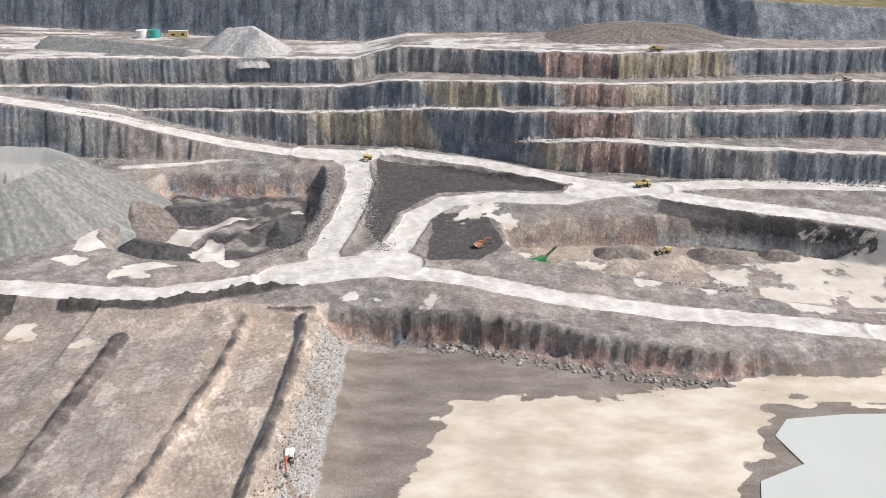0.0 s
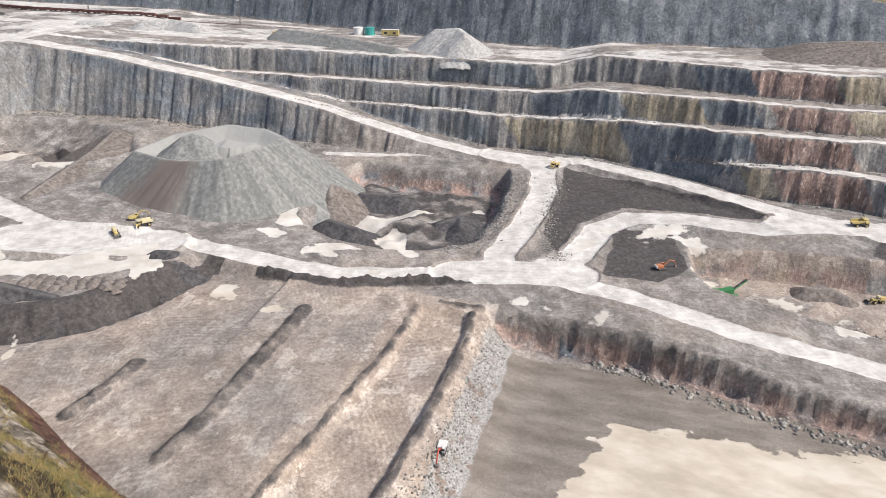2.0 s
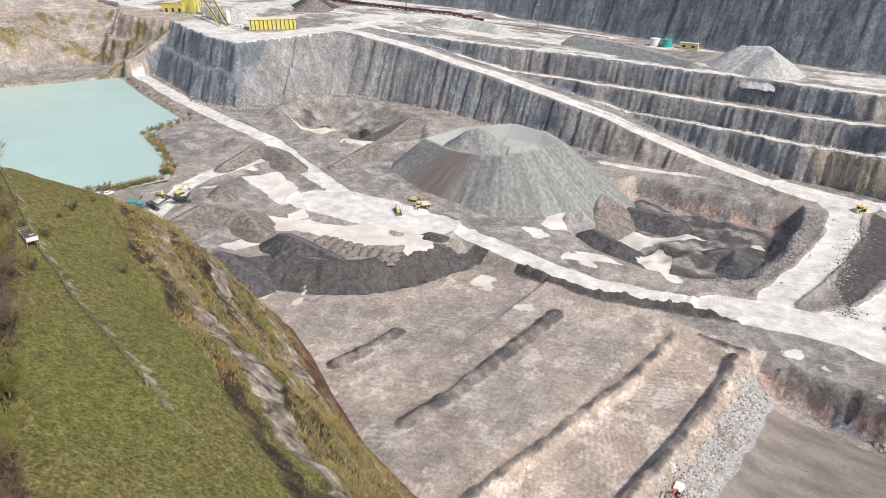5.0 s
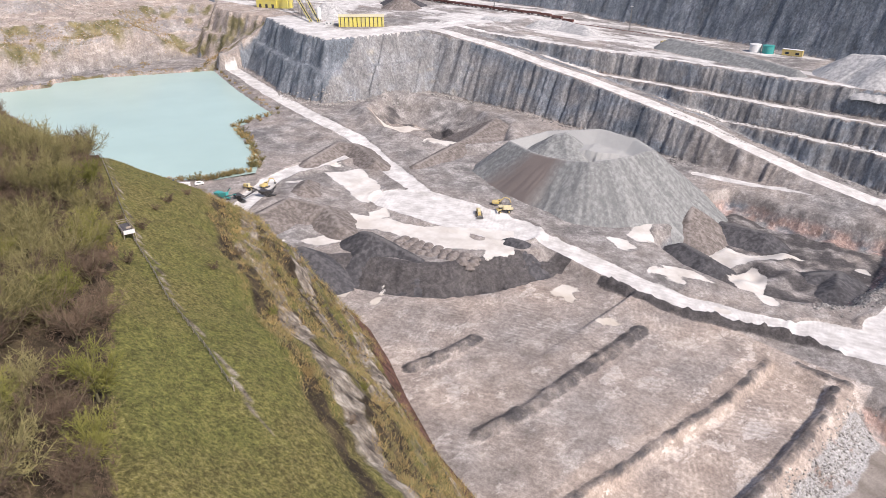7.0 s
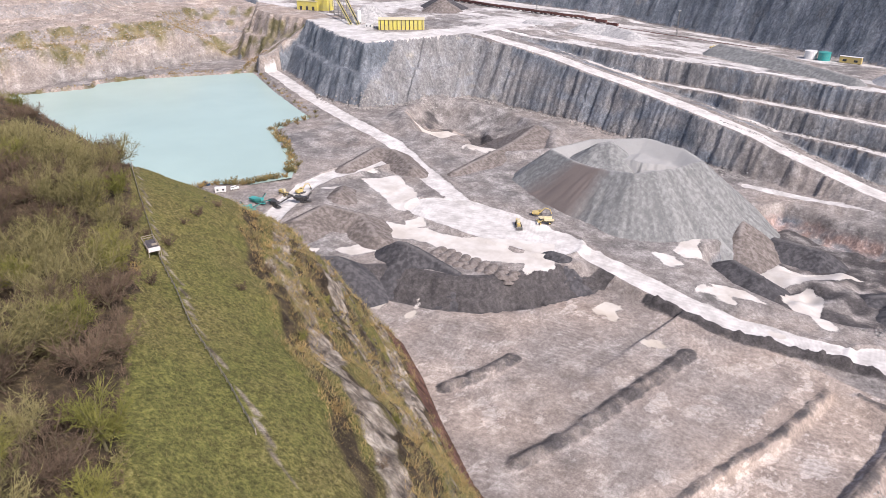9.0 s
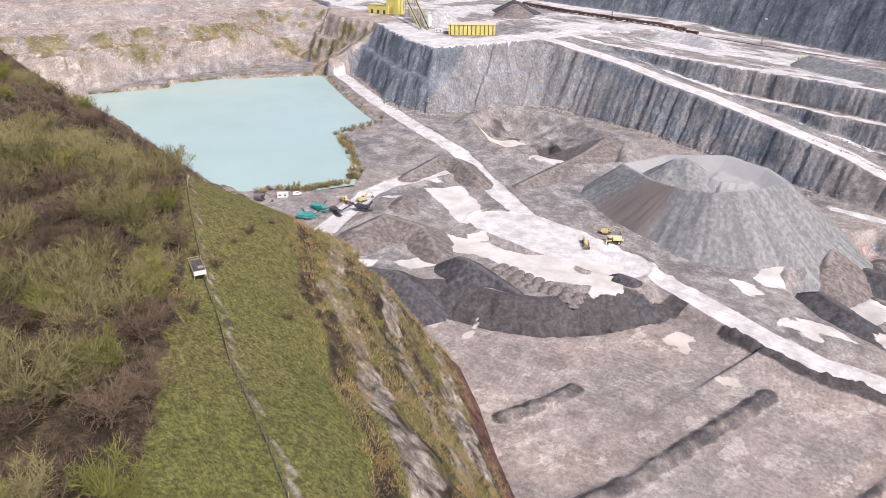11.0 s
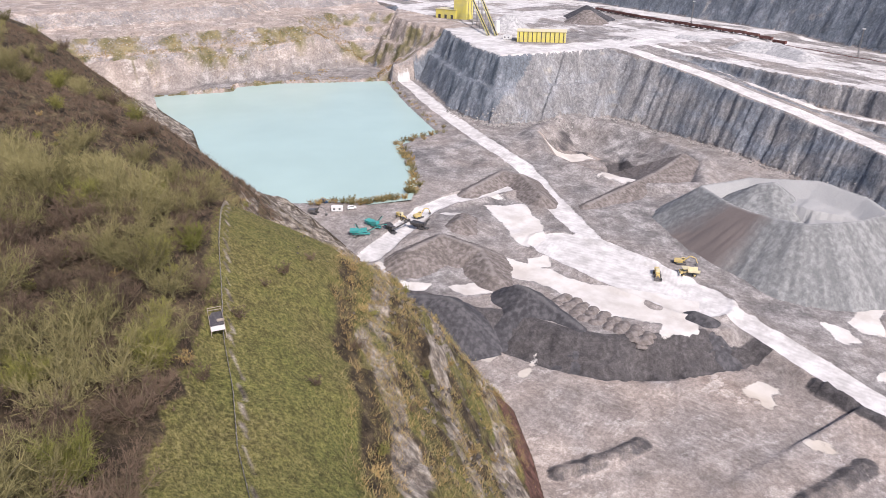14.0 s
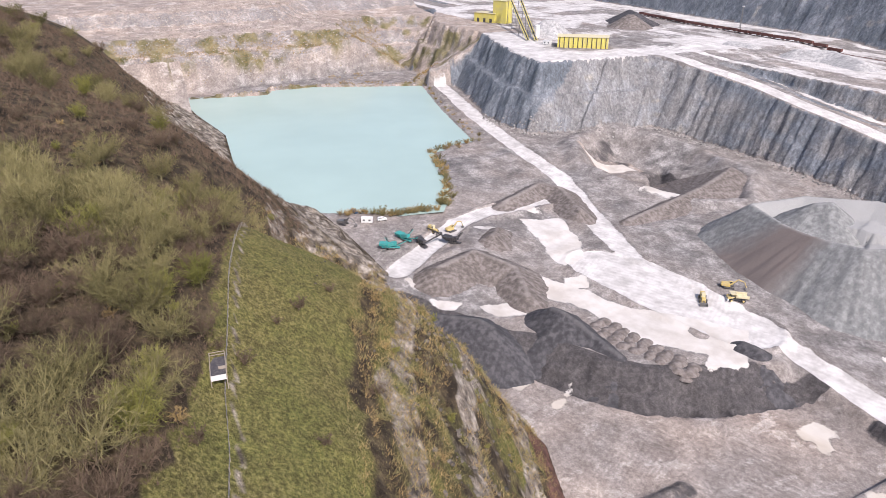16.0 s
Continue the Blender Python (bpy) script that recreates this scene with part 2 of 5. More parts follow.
    top = ramp * (1 - shelf) + np.maximum(z, ramp - 0.5) * shelf
    foot = line(x, BIG_TOE)
    edge = line(x, RAMP_Y) - 8
    u = (y - foot + 2.0 * fbm(x / 10, y / 40, 90) + 0.8 * fbm(x / 2.8, y / 12, 91) + 0.8 * blocks(x + 3 * fbm(x / 9, y / 5, 56), 6.5, 21) + 0.4 * blocks(x, 2.6, 22)) / np.maximum(edge - foot, 3)
    s = np.clip(u, 0, 1)
    low = np.minimum(z, np.maximum(line(x, [(-500, 6), (-400, 1), (-250, -2), (-110, 0)]), -5 + 0 * z))
    under = np.where(y < foot + 6, z, low)
    zl = under * (1 - s) + top * s
    wall_l = np.where((u > 0.02) & (u < 1), np.minimum(1, (top - under) / 5), np.where(u >= 1, wall * shelf, wall))
    in_l = (x < -104) & (u > 0)
    road = np.where(in_l, np.where(u >= 1, np.maximum(1 - ease(6.0, 7.6, np.abs(off)), road * shelf), 0), road)
    wall = np.where(in_l, wall_l * np.where(u < 1, np.maximum(ease(-205, -245, x), 0.0), 1), wall)
    z = np.where(in_l, zl, z)
    d = within(x, y, HEADLAND) + 3.0 * fbm(x / 14, y / 14, 95) + 1.2 * fbm(x / 3.4, y / 3.4, 96) + 1.5 * blocks(x + 0.6 * y, 6, 23)
    s = np.clip(d / 30, 0, 1)
    s = np.where(s < 0.45, s * 1.15, np.where(s < 0.6, 0.5175, 0.5175 + (s - 0.6) * 1.206))
    plate = np.maximum(54 + 0.5 * fbm(x / 18, y / 18, 97), z)
    head = x < -440
    zh = z + np.maximum(plate - z, 0) * s
    joined = plate - z < 5
    wall = np.where(head & (s > 0.02), np.where((s < 0.99) & ~joined, 1.0, 0), wall)
    road = np.where(head & (s > 0.02) & ~(joined & (s < 0.99)), np.where(s >= 0.99, (1 - ease(45, 80, d)) * 0.6 + 0.36 + 0.8 * fbm(x / 30, y / 30, 94), 0), road)
    z = np.where(head, zh, z)
    # dusty plant terrace
    flat = (wall < 0.3) & (z > 46) & (x < 190) & (y > line(x, WALL_1) + 4)
    road = np.where(flat, np.maximum(road, np.clip(0.42 + 0.75 * fbm(x / 34, y / 12, 93), 0, 1)), road)
    # great back wall
    d = y - line(x, WALL_0) + 3 * fbm(x / 25, y / 80, 98) + 1.2 * fbm(x / 5, y / 20, 99)
    s = np.clip(d / 26, 0, 1)
    crest = line(x, [(400, 78), (313, 78), (200, 84), (100, 96), (-300, 100), (-900, 112)])
    wall = np.where(d > 0, (s < 0.99) * 1.0, wall)
    road = np.where(d > -2, 0, road)
    z = z + np.maximum(crest - z, 0) * s
    road = np.clip(road, 0, 1)
    z = z + 0.8 * fbm(x / 3.0, y / 1.4, 100) * np.clip(wall, 0, 1)
    grass = ease(25, 28, d)
    return z, wall, road, grass


# ---- materials ----
def material(name, rough=0.9):
    m = bpy.data.materials.new(name)
    m.use_nodes = True
    nt = m.node_tree
    bsdf = nt.nodes["Principled BSDF"]
    bsdf.inputs["Roughness"].default_value = rough
    bsdf.inputs["Specular IOR Level"].default_value = 0.25
    return m, nt, bsdf


def put(nt, kind, **values):
    n = nt.nodes.new(kind)
    for key, v in values.items():
        if key in n.inputs:
            n.inputs[key].default_value = v
    return n


def coords(nt, scale=(1, 1, 1), turn=(0, 0, 0)):
    g = nt.nodes.new("ShaderNodeNewGeometry")
    mp = nt.nodes.new("ShaderNodeMapping")
    mp.inputs["Scale"].default_value = scale
    mp.inputs["Rotation"].default_value = [radians(a) for a in turn]
    nt.links.new(g.outputs["Position"], mp.inputs["Vector"])
    return mp.outputs["Vector"]


def noise_tex(nt, scale, detail=5.0, stretch=(1, 1, 1), turn=(0, 0, 0), rough=0.6):
    n = put(nt, "ShaderNodeTexNoise", Scale=scale, Detail=detail, Roughness=rough)
    nt.links.new(coords(nt, stretch, turn), n.inputs["Vector"])
    return n.outputs["Fac"]


def ramp_col(nt, fac, stops):
    r = nt.nodes.new("ShaderNodeValToRGB")
    els = r.color_ramp.elements
    while len(els) < len(stops):
        els.new(0.5)
    for e, (p, c) in zip(els, stops):
        e.position, e.color = p, (*c, 1)
    nt.links.new(fac, r.inputs["Fac"])
    return r.outputs["Color"]


def mix_col(nt, fac, a, b, blend="MIX"):
    n = nt.nodes.new("ShaderNodeMix")
    n.data_type, n.blend_type = "RGBA", blend
    for sock, v in ((n.inputs[0], fac), (n.inputs[6], a), (n.inputs[7], b)):
        if isinstance(v, (int, float)):
            sock.default_value = v
        elif isinstance(v, tuple):
            sock.default_value = (*v, 1)
        else:
            nt.links.new(v, sock)
    return n.outputs[2]


def calc(nt, op, a, b=0.0, clamp=True):
    n = nt.nodes.new("ShaderNodeMath")
    n.operation, n.use_clamp = op, clamp
    for sock, v in zip(n.inputs, (a, b)):
        if isinstance(v, (int, float)):
            sock.default_value = v
        else:
            nt.links.new(v, sock)
    return n.outputs[0]


def bump(nt, bsdf, height, strength, distance):
    b = put(nt, "ShaderNodeBump", Strength=strength, Distance=distance)
    nt.links.new(height, b.inputs["Height"])
    nt.links.new(b.outputs["Normal"], bsdf.inputs["Normal"])


def masks(nt, name):
    a = nt.nodes.new("ShaderNodeAttribute")
    a.attribute_name = name
    s = nt.nodes.new("ShaderNodeSeparateColor")
    nt.links.new(a.outputs["Color"], s.inputs["Color"])
    return s.outputs[0], s.outputs[1], s.outputs[2]


def sharpen(nt, mask, noise, amount=0.5, soft=0.12):
    """A mask whose edge is broken up by a noise."""
    v = calc(nt, "ADD", mask, calc(nt, "MULTIPLY", calc(nt, "SUBTRACT", noise, 0.5, False), amount, False), False)
    r = nt.nodes.new("ShaderNodeMapRange")
    r.inputs["From Min"].default_value, r.inputs["From Max"].default_value = 0.5 - soft, 0.5 + soft
    nt.links.new(v, r.inputs["Value"])
    return r.outputs["Result"]


def facets(nt, scale, stretch):
    """Angular blocks: a random value for each block, and the distance to its middle."""
    v = nt.nodes.new("ShaderNodeTexVoronoi")
    v.inputs["Scale"].default_value = scale
    warp = put(nt, "ShaderNodeTexNoise", Scale=0.35, Detail=3.0)
    base = coords(nt, stretch, (8, 14, 0))
    nt.links.new(base, warp.inputs["Vector"])
    add = nt.nodes.new("ShaderNodeMixRGB")
    add.blend_type, add.inputs[0].default_value = "ADD", 0.7
    nt.links.new(base, add.inputs[1])
    nt.links.new(warp.outputs["Color"], add.inputs[2])
    nt.links.new(add.outputs[0], v.inputs["Vector"])
    sep = nt.nodes.new("ShaderNodeSeparateColor")
    nt.links.new(v.outputs["Color"], sep.inputs["Color"])
    return sep.outputs[0], v.outputs["Distance"]


def wheel_marks(nt, period, turn, bend, warp):
    """Swirling parallel wheel marks about a period apart."""
    w = nt.nodes.new("ShaderNodeTexWave")
    w.wave_profile = "SIN"
    k = 0.314 / period
    for key, v in (("Scale", k), ("Distortion", bend), ("Detail", 3.0), ("Detail Scale", warp), ("Detail Roughness", 0.45)):
        w.inputs[key].default_value = v
    nt.links.new(coords(nt, (1, 1, 1), (0, 0, turn)), w.inputs["Vector"])
    return w.outputs["Fac"]


def earth_material():
    """Quarry ground: brown-grey dirt, chalky roads, slurry, crushed stone and banded rock, blended by what lies where."""
    m, nt, bsdf = material("quarry_ground")
    road, slurry, dark = masks(nt, "lay")
    wall, grass, brown = masks(nt, "lay2")
    pale_stone, red, tan = masks(nt, "lay3")
    slate_or_shade, tyres, mud = masks(nt, "lay4")
    grit, fine = noise_tex(nt, 2.0, 6, rough=0.8), noise_tex(nt, 0.4, 6, rough=0.62)
    mid, big = noise_tex(nt, 0.09, 7, rough=0.62), noise_tex(nt, 0.022, 4)
    marks_a, marks_b = wheel_marks(nt, 2.6, 64, 30, 0.12), wheel_marks(nt, 1.9, -35, 40, 0.1)
    marks = mix_col(nt, ramp_mask(nt, big, 0.45, 0.55), marks_a, marks_b)
    marks = calc(nt, "ADD", calc(nt, "MULTIPLY", marks, 0.14), calc(nt, "MULTIPLY", fine, 0.86))
    # dirt
    grey = ramp_col(nt, noise_tex(nt, 0.11, 9, rough=0.72), [(0.36, (0.125, 0.119, 0.115)), (0.47, (0.19, 0.18, 0.172)), (0.53, (0.25, 0.237, 0.226)), (0.62, (0.37, 0.352, 0.335))])
    warm = ramp_col(nt, mid, [(0.36, (0.285, 0.236, 0.2)), (0.5, (0.335, 0.285, 0.246)), (0.66, (0.41, 0.358, 0.316))])
    crust = noise_tex(nt, 0.1, 9, stretch=(1, 0.6, 1), turn=(0, 0, 25), rough=0.72)
    warm = mix_col(nt, calc(nt, "MULTIPLY", ramp_mask(nt, crust, 0.555, 0.575), 0.75), warm, (0.53, 0.475, 0.425))
    warm = mix_col(nt, calc(nt, "MULTIPLY", ramp_mask(nt, crust, 0.4, 0.38), 0.6), warm, (0.23, 0.19, 0.162))
    warm = mix_col(nt, 0.55, warm, ramp_col(nt, noise_tex(nt, 0.045, 4), [(0.4, (0.86, 0.88, 0.92)), (0.6, (1.16, 1.1, 1.04))]), "MULTIPLY")
    col = mix_col(nt, brown, grey, warm)
    col = mix_col(nt, calc(nt, "MULTIPLY", tyres, ramp_mask(nt, noise_tex(nt, 0.05, 5), 0.4, 0.62)), col, ramp_col(nt, marks, [(0.34, (0.8, 0.79, 0.78)), (0.5, (1, 1, 1)), (0.66, (1.22, 1.22, 1.22))]), "MULTIPLY")
    murk = ramp_col(nt, fine, [(0.35, (0.064, 0.059, 0.059)), (0.5, (0.08, 0.074, 0.073)), (0.66, (0.112, 0.104, 0.102))])
    col = mix_col(nt, sharpen(nt, dark, noise_tex(nt, 0.1, 9, rough=0.72), 0.9, 0.1), col, murk)
    silt = ramp_col(nt, noise_tex(nt, 0.13, 5, stretch=(0.35, 1, 1), turn=(0, 0, -12)), [(0.36, (0.17, 0.148, 0.128)), (0.5, (0.215, 0.19, 0.167)), (0.64, (0.27, 0.242, 0.215))])
    col = mix_col(nt, sharpen(nt, mud, mid, 0.3, 0.2), col, silt)
    broken = ramp_col(nt, noise_tex(nt, 1.6, 6, rough=0.7), [(0.38, (0.2, 0.198, 0.193)), (0.5, (0.31, 0.305, 0.297)), (0.62, (0.44, 0.43, 0.42))])
    broken = mix_col(nt, calc(nt, "MULTIPLY", ramp_mask(nt, noise_tex(nt, 0.13, 4), 0.6, 0.66), 0.7), broken, (0.2, 0.13, 0.095))
    col = mix_col(nt, sharpen(nt, pale_stone, fine, 0.9, 0.2), col, broken)
    # rock faces
    shade = noise_tex(nt, 0.07, 6, stretch=(1, 1, 0.55), rough=0.62)
    joint = noise_tex(nt, 0.7, 4, stretch=(1, 1, 0.14), rough=0.55)
    slab, slab_d = facets(nt, 0.22, (1, 1, 0.5))
    chip, chip_d = facets(nt, 0.8, (1, 1, 0.5))
    # rock tones, slate too, are lifted to stand in for haze over the walls
    stone = ramp_col(nt, shade, [(0.36, (0.185, 0.185, 0.185)), (0.5, (0.245, 0.241, 0.235)), (0.64, (0.325, 0.315, 0.3))])
    for mask, lo, hi in ((slate_or_shade, (0.1, 0.12, 0.14), (0.21, 0.228, 0.248)), (tan, (0.23, 0.2, 0.15), (0.38, 0.34, 0.27)), (red, (0.17, 0.12, 0.105), (0.36, 0.265, 0.23))):
        stone = mix_col(nt, sharpen(nt, mask, shade, 1.1, 0.16), stone, ramp_col(nt, shade, [(0.38, lo), (0.62, hi)]))
    stone = mix_col(nt, calc(nt, "MULTIPLY", red, ramp_mask(nt, joint, 0.58, 0.66)), stone, (0.42, 0.35, 0.31))
    stone = mix_col(nt, 0.5, stone, ramp_col(nt, slab, [(0.0, (0.72, 0.72, 0.74)), (1.0, (1.3, 1.29, 1.27))]), "MULTIPLY")
    stone = mix_col(nt, 0.4, stone, ramp_col(nt, chip, [(0.0, (0.75, 0.75, 0.76)), (1.0, (1.35, 1.34, 1.33))]), "MULTIPLY")
    stone = mix_col(nt, 0.5, stone, ramp_col(nt, joint, [(0.36, (0.72, 0.72, 0.72)), (0.5, (1.06, 1.06, 1.06)), (0.66, (1.35, 1.34, 1.32))]), "MULTIPLY")
    col = mix_col(nt, sharpen(nt, wall, fine, 0.6, 0.2), col, stone)
    col = mix_col(nt, 0.65, col, ramp_col(nt, grit, [(0.36, (0.6, 0.6, 0.6)), (0.5, (1, 1, 1)), (0.64, (1.42, 1.42, 1.42))]), "MULTIPLY")
    lumps = noise_tex(nt, 0.65, 4, rough=0.65)
    col = mix_col(nt, calc(nt, "SUBTRACT", 0.42, calc(nt, "MULTIPLY", mud, 0.27)), col, ramp_col(nt, lumps, [(0.38, (0.62, 0.61, 0.6)), (0.5, (1, 1, 1)), (0.6, (1.38, 1.38, 1.38))]), "MULTIPLY")
    # packed stone dust, wet slurry, turf
    worn = mix_col(nt, 0.3, noise_tex(nt, 0.14, 6, rough=0.6), marks)
    chalk = ramp_col(nt, worn, [(0.38, (0.45, 0.43, 0.405)), (0.5, (0.58, 0.558, 0.53)), (0.62, (0.71, 0.69, 0.66))])
    col = mix_col(nt, sharpen(nt, road, noise_tex(nt, 0.16, 8, rough=0.7), 0.9, 0.1), col, chalk)
    pale = ramp_col(nt, mid, [(0.36, (0.52, 0.485, 0.44)), (0.6, (0.68, 0.655, 0.615))])
    cake = ramp_col(nt, noise_tex(nt, 0.1, 6, stretch=(0.5, 1, 1), turn=(0, 0, 30)), [(0.36, (0.46, 0.395, 0.31)), (0.5, (0.56, 0.49, 0.4)), (0.64, (0.66, 0.605, 0.52))])
    wet = sharpen(nt, slurry, noise_tex(nt, 0.16, 7, rough=0.7), 1.1, 0.05)
    col = mix_col(nt, wet, col, mix_col(nt, brown, pale, cake))
    turf = ramp_col(nt, mid, [(0.35, (0.09, 0.085, 0.035)), (0.5, (0.17, 0.15, 0.075)), (0.65, (0.26, 0.22, 0.12))])
    col = mix_col(nt, sharpen(nt, grass, fine, 0.7, 0.2), col, turf)
    col = mix_col(nt, 0.4, col, ramp_col(nt, big, [(0.36, (0.85, 0.85, 0.85)), (0.64, (1.15, 1.15, 1.15))]), "MULTIPLY")
    nt.links.new(col, bsdf.inputs["Base Color"])
    rough_ground = calc(nt, "MULTIPLY",  calc(nt, "SUBTRACT", 1.0, calc(nt, "MAXIMUM", calc(nt, "MAXIMUM", road, wet), mud)), calc(nt, "MULTIPLY", calc(nt, "ADD", lumps, fine, False), 0.5, False))
    rock = calc(nt, "MULTIPLY", calc(nt, "ADD", calc(nt, "ADD", slab, calc(nt, "MULTIPLY", chip, 0.6), False), joint, False), calc(nt, "MULTIPLY", wall, 0.7, False), False)
    bump(nt, bsdf, calc(nt, "ADD", rough_ground, rock, False), 0.7, 0.7)
    return m


def hill_material():
    m, nt, bsdf = material("hill_turf")
    grass, scrub, bare = masks(nt, "lay")
    fine, mid, big = noise_tex(nt, 1.6, 6), noise_tex(nt, 0.2, 6), noise_tex(nt, 0.045, 4)
    turf = ramp_col(nt, fine, [(0.36, (0.09, 0.082, 0.026)), (0.5, (0.155, 0.139, 0.048)), (0.64, (0.245, 0.215, 0.087))])
    turf = mix_col(nt, ramp_mask(nt, big, 0.42, 0.62), turf, ramp_col(nt, fine, [(0.36, (0.085, 0.09, 0.026)), (0.64, (0.2, 0.195, 0.06))]))
    # leaf litter, darkened in its colour for the deep shade between the trees
    shaded_litter = ramp_col(nt, mid, [(0.36, (0.035, 0.026, 0.017)), (0.5, (0.07, 0.053, 0.033)), (0.64, (0.135, 0.105, 0.06))])
    rock = ramp_col(nt, noise_tex(nt, 0.3, 6, stretch=(1, 1, 0.5)), [(0.36, (0.08, 0.066, 0.056)), (0.5, (0.25, 0.212, 0.17)), (0.64, (0.46, 0.41, 0.345))])
    col = mix_col(nt, sharpen(nt, grass, mid, 0.7, 0.2), shaded_litter, turf)
    col = mix_col(nt, sharpen(nt, bare, noise_tex(nt, 0.12, 6), 1.1, 0.15), col, rock)
    soil = ramp_col(nt, mid, [(0.36, (0.07, 0.035, 0.027)), (0.64, (0.2, 0.11, 0.085))])
    col = mix_col(nt, sharpen(nt, scrub, mid, 0.6, 0.2), col, soil)
    col = mix_col(nt, 0.5, col, ramp_col(nt, noise_tex(nt, 0.55, 6, rough=0.75), [(0.38, (0.4, 0.4, 0.4)), (0.5, (1, 1, 1)), (0.6, (1.6, 1.6, 1.5))]), "MULTIPLY")
    nt.links.new(col, bsdf.inputs["Base Color"])
    bump(nt, bsdf, fine, 0.9, 0.9)
    return m


def ramp_mask(nt, fac, lo, hi):
    r = nt.nodes.new("ShaderNodeMapRange")
    r.inputs["From Min"].default_value, r.inputs["From Max"].default_value = lo, hi
    nt.links.new(fac, r.inputs["Value"])
    return r.outputs["Result"]


def heap_material(name, stops, dusty, damp, scale=0.5):
    """Crushed stone with fine runs down the slope, pale dust on top and a damp freshly dug side."""
    m, nt, bsdf = material(name)
    dust, dug, run_mask = masks(nt, "lay")
    run = calc(nt, "ADD", calc(nt, "MULTIPLY", noise_tex(nt, scale, 6, (1, 1, 0.12), rough=0.55), 0.7), calc(nt, "MULTIPLY", run_mask, 0.3))
    fine, wide = noise_tex(nt, 2.0, 4), noise_tex(nt, 0.06, 5)
    col = ramp_col(nt, run, stops)
    col = mix_col(nt, sharpen(nt, dug, wide, 0.8, 0.25), col, damp)
    col = mix_col(nt, sharpen(nt, dust, wide, 0.6, 0.25), col, dusty)
    col = mix_col(nt, 0.5, col, ramp_col(nt, wide, [(0.35, (0.93, 0.93, 0.93)), (0.65, (1.07, 1.07, 1.07))]), "MULTIPLY")
    col = mix_col(nt, 0.4, col, ramp_col(nt, fine, [(0.3, (0.75, 0.75, 0.75)), (0.7, (1.25, 1.25, 1.25))]), "MULTIPLY")
    nt.links.new(col, bsdf.inputs["Base Color"])
    bump(nt, bsdf, calc(nt, "ADD", run, calc(nt, "MULTIPLY", fine, 0.3)), 0.5, 0.5)
    return m


def paint(name, colour, rough=0.5, metal=0.0, dirt=0.35, scale=1.2):
    m, nt, bsdf = material(name, rough)
    n = noise_tex(nt, scale, 5)
    c = mix_col(nt, calc(nt, "MULTIPLY", ramp_mask(nt, n, 0.42, 0.7), dirt), colour, (0.36, 0.33, 0.29))
    nt.links.new(c, bsdf.inputs["Base Color"])
    bsdf.inputs["Metallic"].default_value = metal
    return m


def water_material(name, colour, rough=0.12):
    m, nt, bsdf = material(name, rough)
    n = noise_tex(nt, 0.012, 3)
    c = ramp_col(nt, n, [(0.35, colour), (0.75, tuple(min(1, v * 1.12) for v in colour))])
    nt.links.new(c, bsdf.inputs["Base Color"])
    bsdf.inputs["Specular IOR Level"].default_value = 0.4
    bump(nt, bsdf, noise_tex(nt, 0.9, 3), 0.06, 0.15)
    return m


EARTH, TURF = earth_material(), hill_material()
LAKE_WATER = water_material("turquoise_water", (0.39, 0.52, 0.47), 0.25)
POOL_WATER = water_material("pale_water", (0.5, 0.53, 0.5))
GREY_STONE = heap_material("grey_grit", [(0.38, (0.165, 0.17, 0.166)), (0.5, (0.218, 0.223, 0.217)), (0.62, (0.29, 0.295, 0.285))], (0.37, 0.37, 0.355), (0.185, 0.157, 0.143))
DARK_STONE = heap_material("dark_grit", [(0.38, (0.05, 0.049, 0.052)), (0.5, (0.073, 0.071, 0.075)), (0.62, (0.11, 0.107, 0.11))], (0.17, 0.163, 0.158), (0.05, 0.048, 0.05))
BROWN_STONE = heap_material("brown_spoil", [(0.38, (0.12, 0.104, 0.092)), (0.5, (0.175, 0.152, 0.137)), (0.62, (0.25, 0.222, 0.203))], (0.32, 0.29, 0.265), (0.12, 0.095, 0.08))
PALE_STONE = heap_material("pale_grit", [(0.38, (0.3, 0.3, 0.293)), (0.5, (0.4, 0.395, 0.385)), (0.62, (0.52, 0.51, 0.495))], (0.55, 0.54, 0.52), (0.3, 0.28, 0.26))


# ---- meshes from grids ----
def grid_mesh(name, xs, ys, zz, keep=None, layers=None, mat=None, parent=None):
    """One sheet over a grid; keep marks the cells that stay."""
    nx, ny = len(xs), len(ys)
    gx, gy = np.meshgrid(xs, ys)
    co = np.stack([gx, gy, zz], -1).reshape(-1, 3)
    i = np.arange(nx * ny).reshape(ny, nx)
    quads = np.stack([i[:-1, :-1], i[:-1, 1:], i[1:, 1:], i[1:, :-1]], -1)
    quads = quads.reshape(-1, 4) if keep is None else quads[keep]
    used, inv = np.unique(quads, return_inverse=True)
    quads = inv.reshape(-1, 4)
    me = bpy.data.meshes.new(name)
    me.vertices.add(len(used))
    me.vertices.foreach_set("co", co[used].astype(np.float32).ravel())
    me.loops.add(quads.size)
    me.loops.foreach_set("vertex_index", quads.astype(np.int32).ravel())
    me.polygons.add(len(quads))
    me.polygons.foreach_set("loop_start", np.arange(0, quads.size, 4, dtype=np.int32))
    me.polygons.foreach_set("use_smooth", np.ones(len(quads), bool))
    for key, chans in (layers or {}).items():
        at = me.attributes.new(key, "FLOAT_COLOR", "POINT")
        col = np.ones((len(used), 4), np.float32)
        for c, ch in enumerate(chans):
            col[:, c] = np.asarray(ch).reshape(-1)[used]
        at.data.foreach_set("color", col.ravel())
    me.update(calc_edges=True)
    me.validate()
    if mat:
        me.materials.append(mat)
    ob = new(name, me)
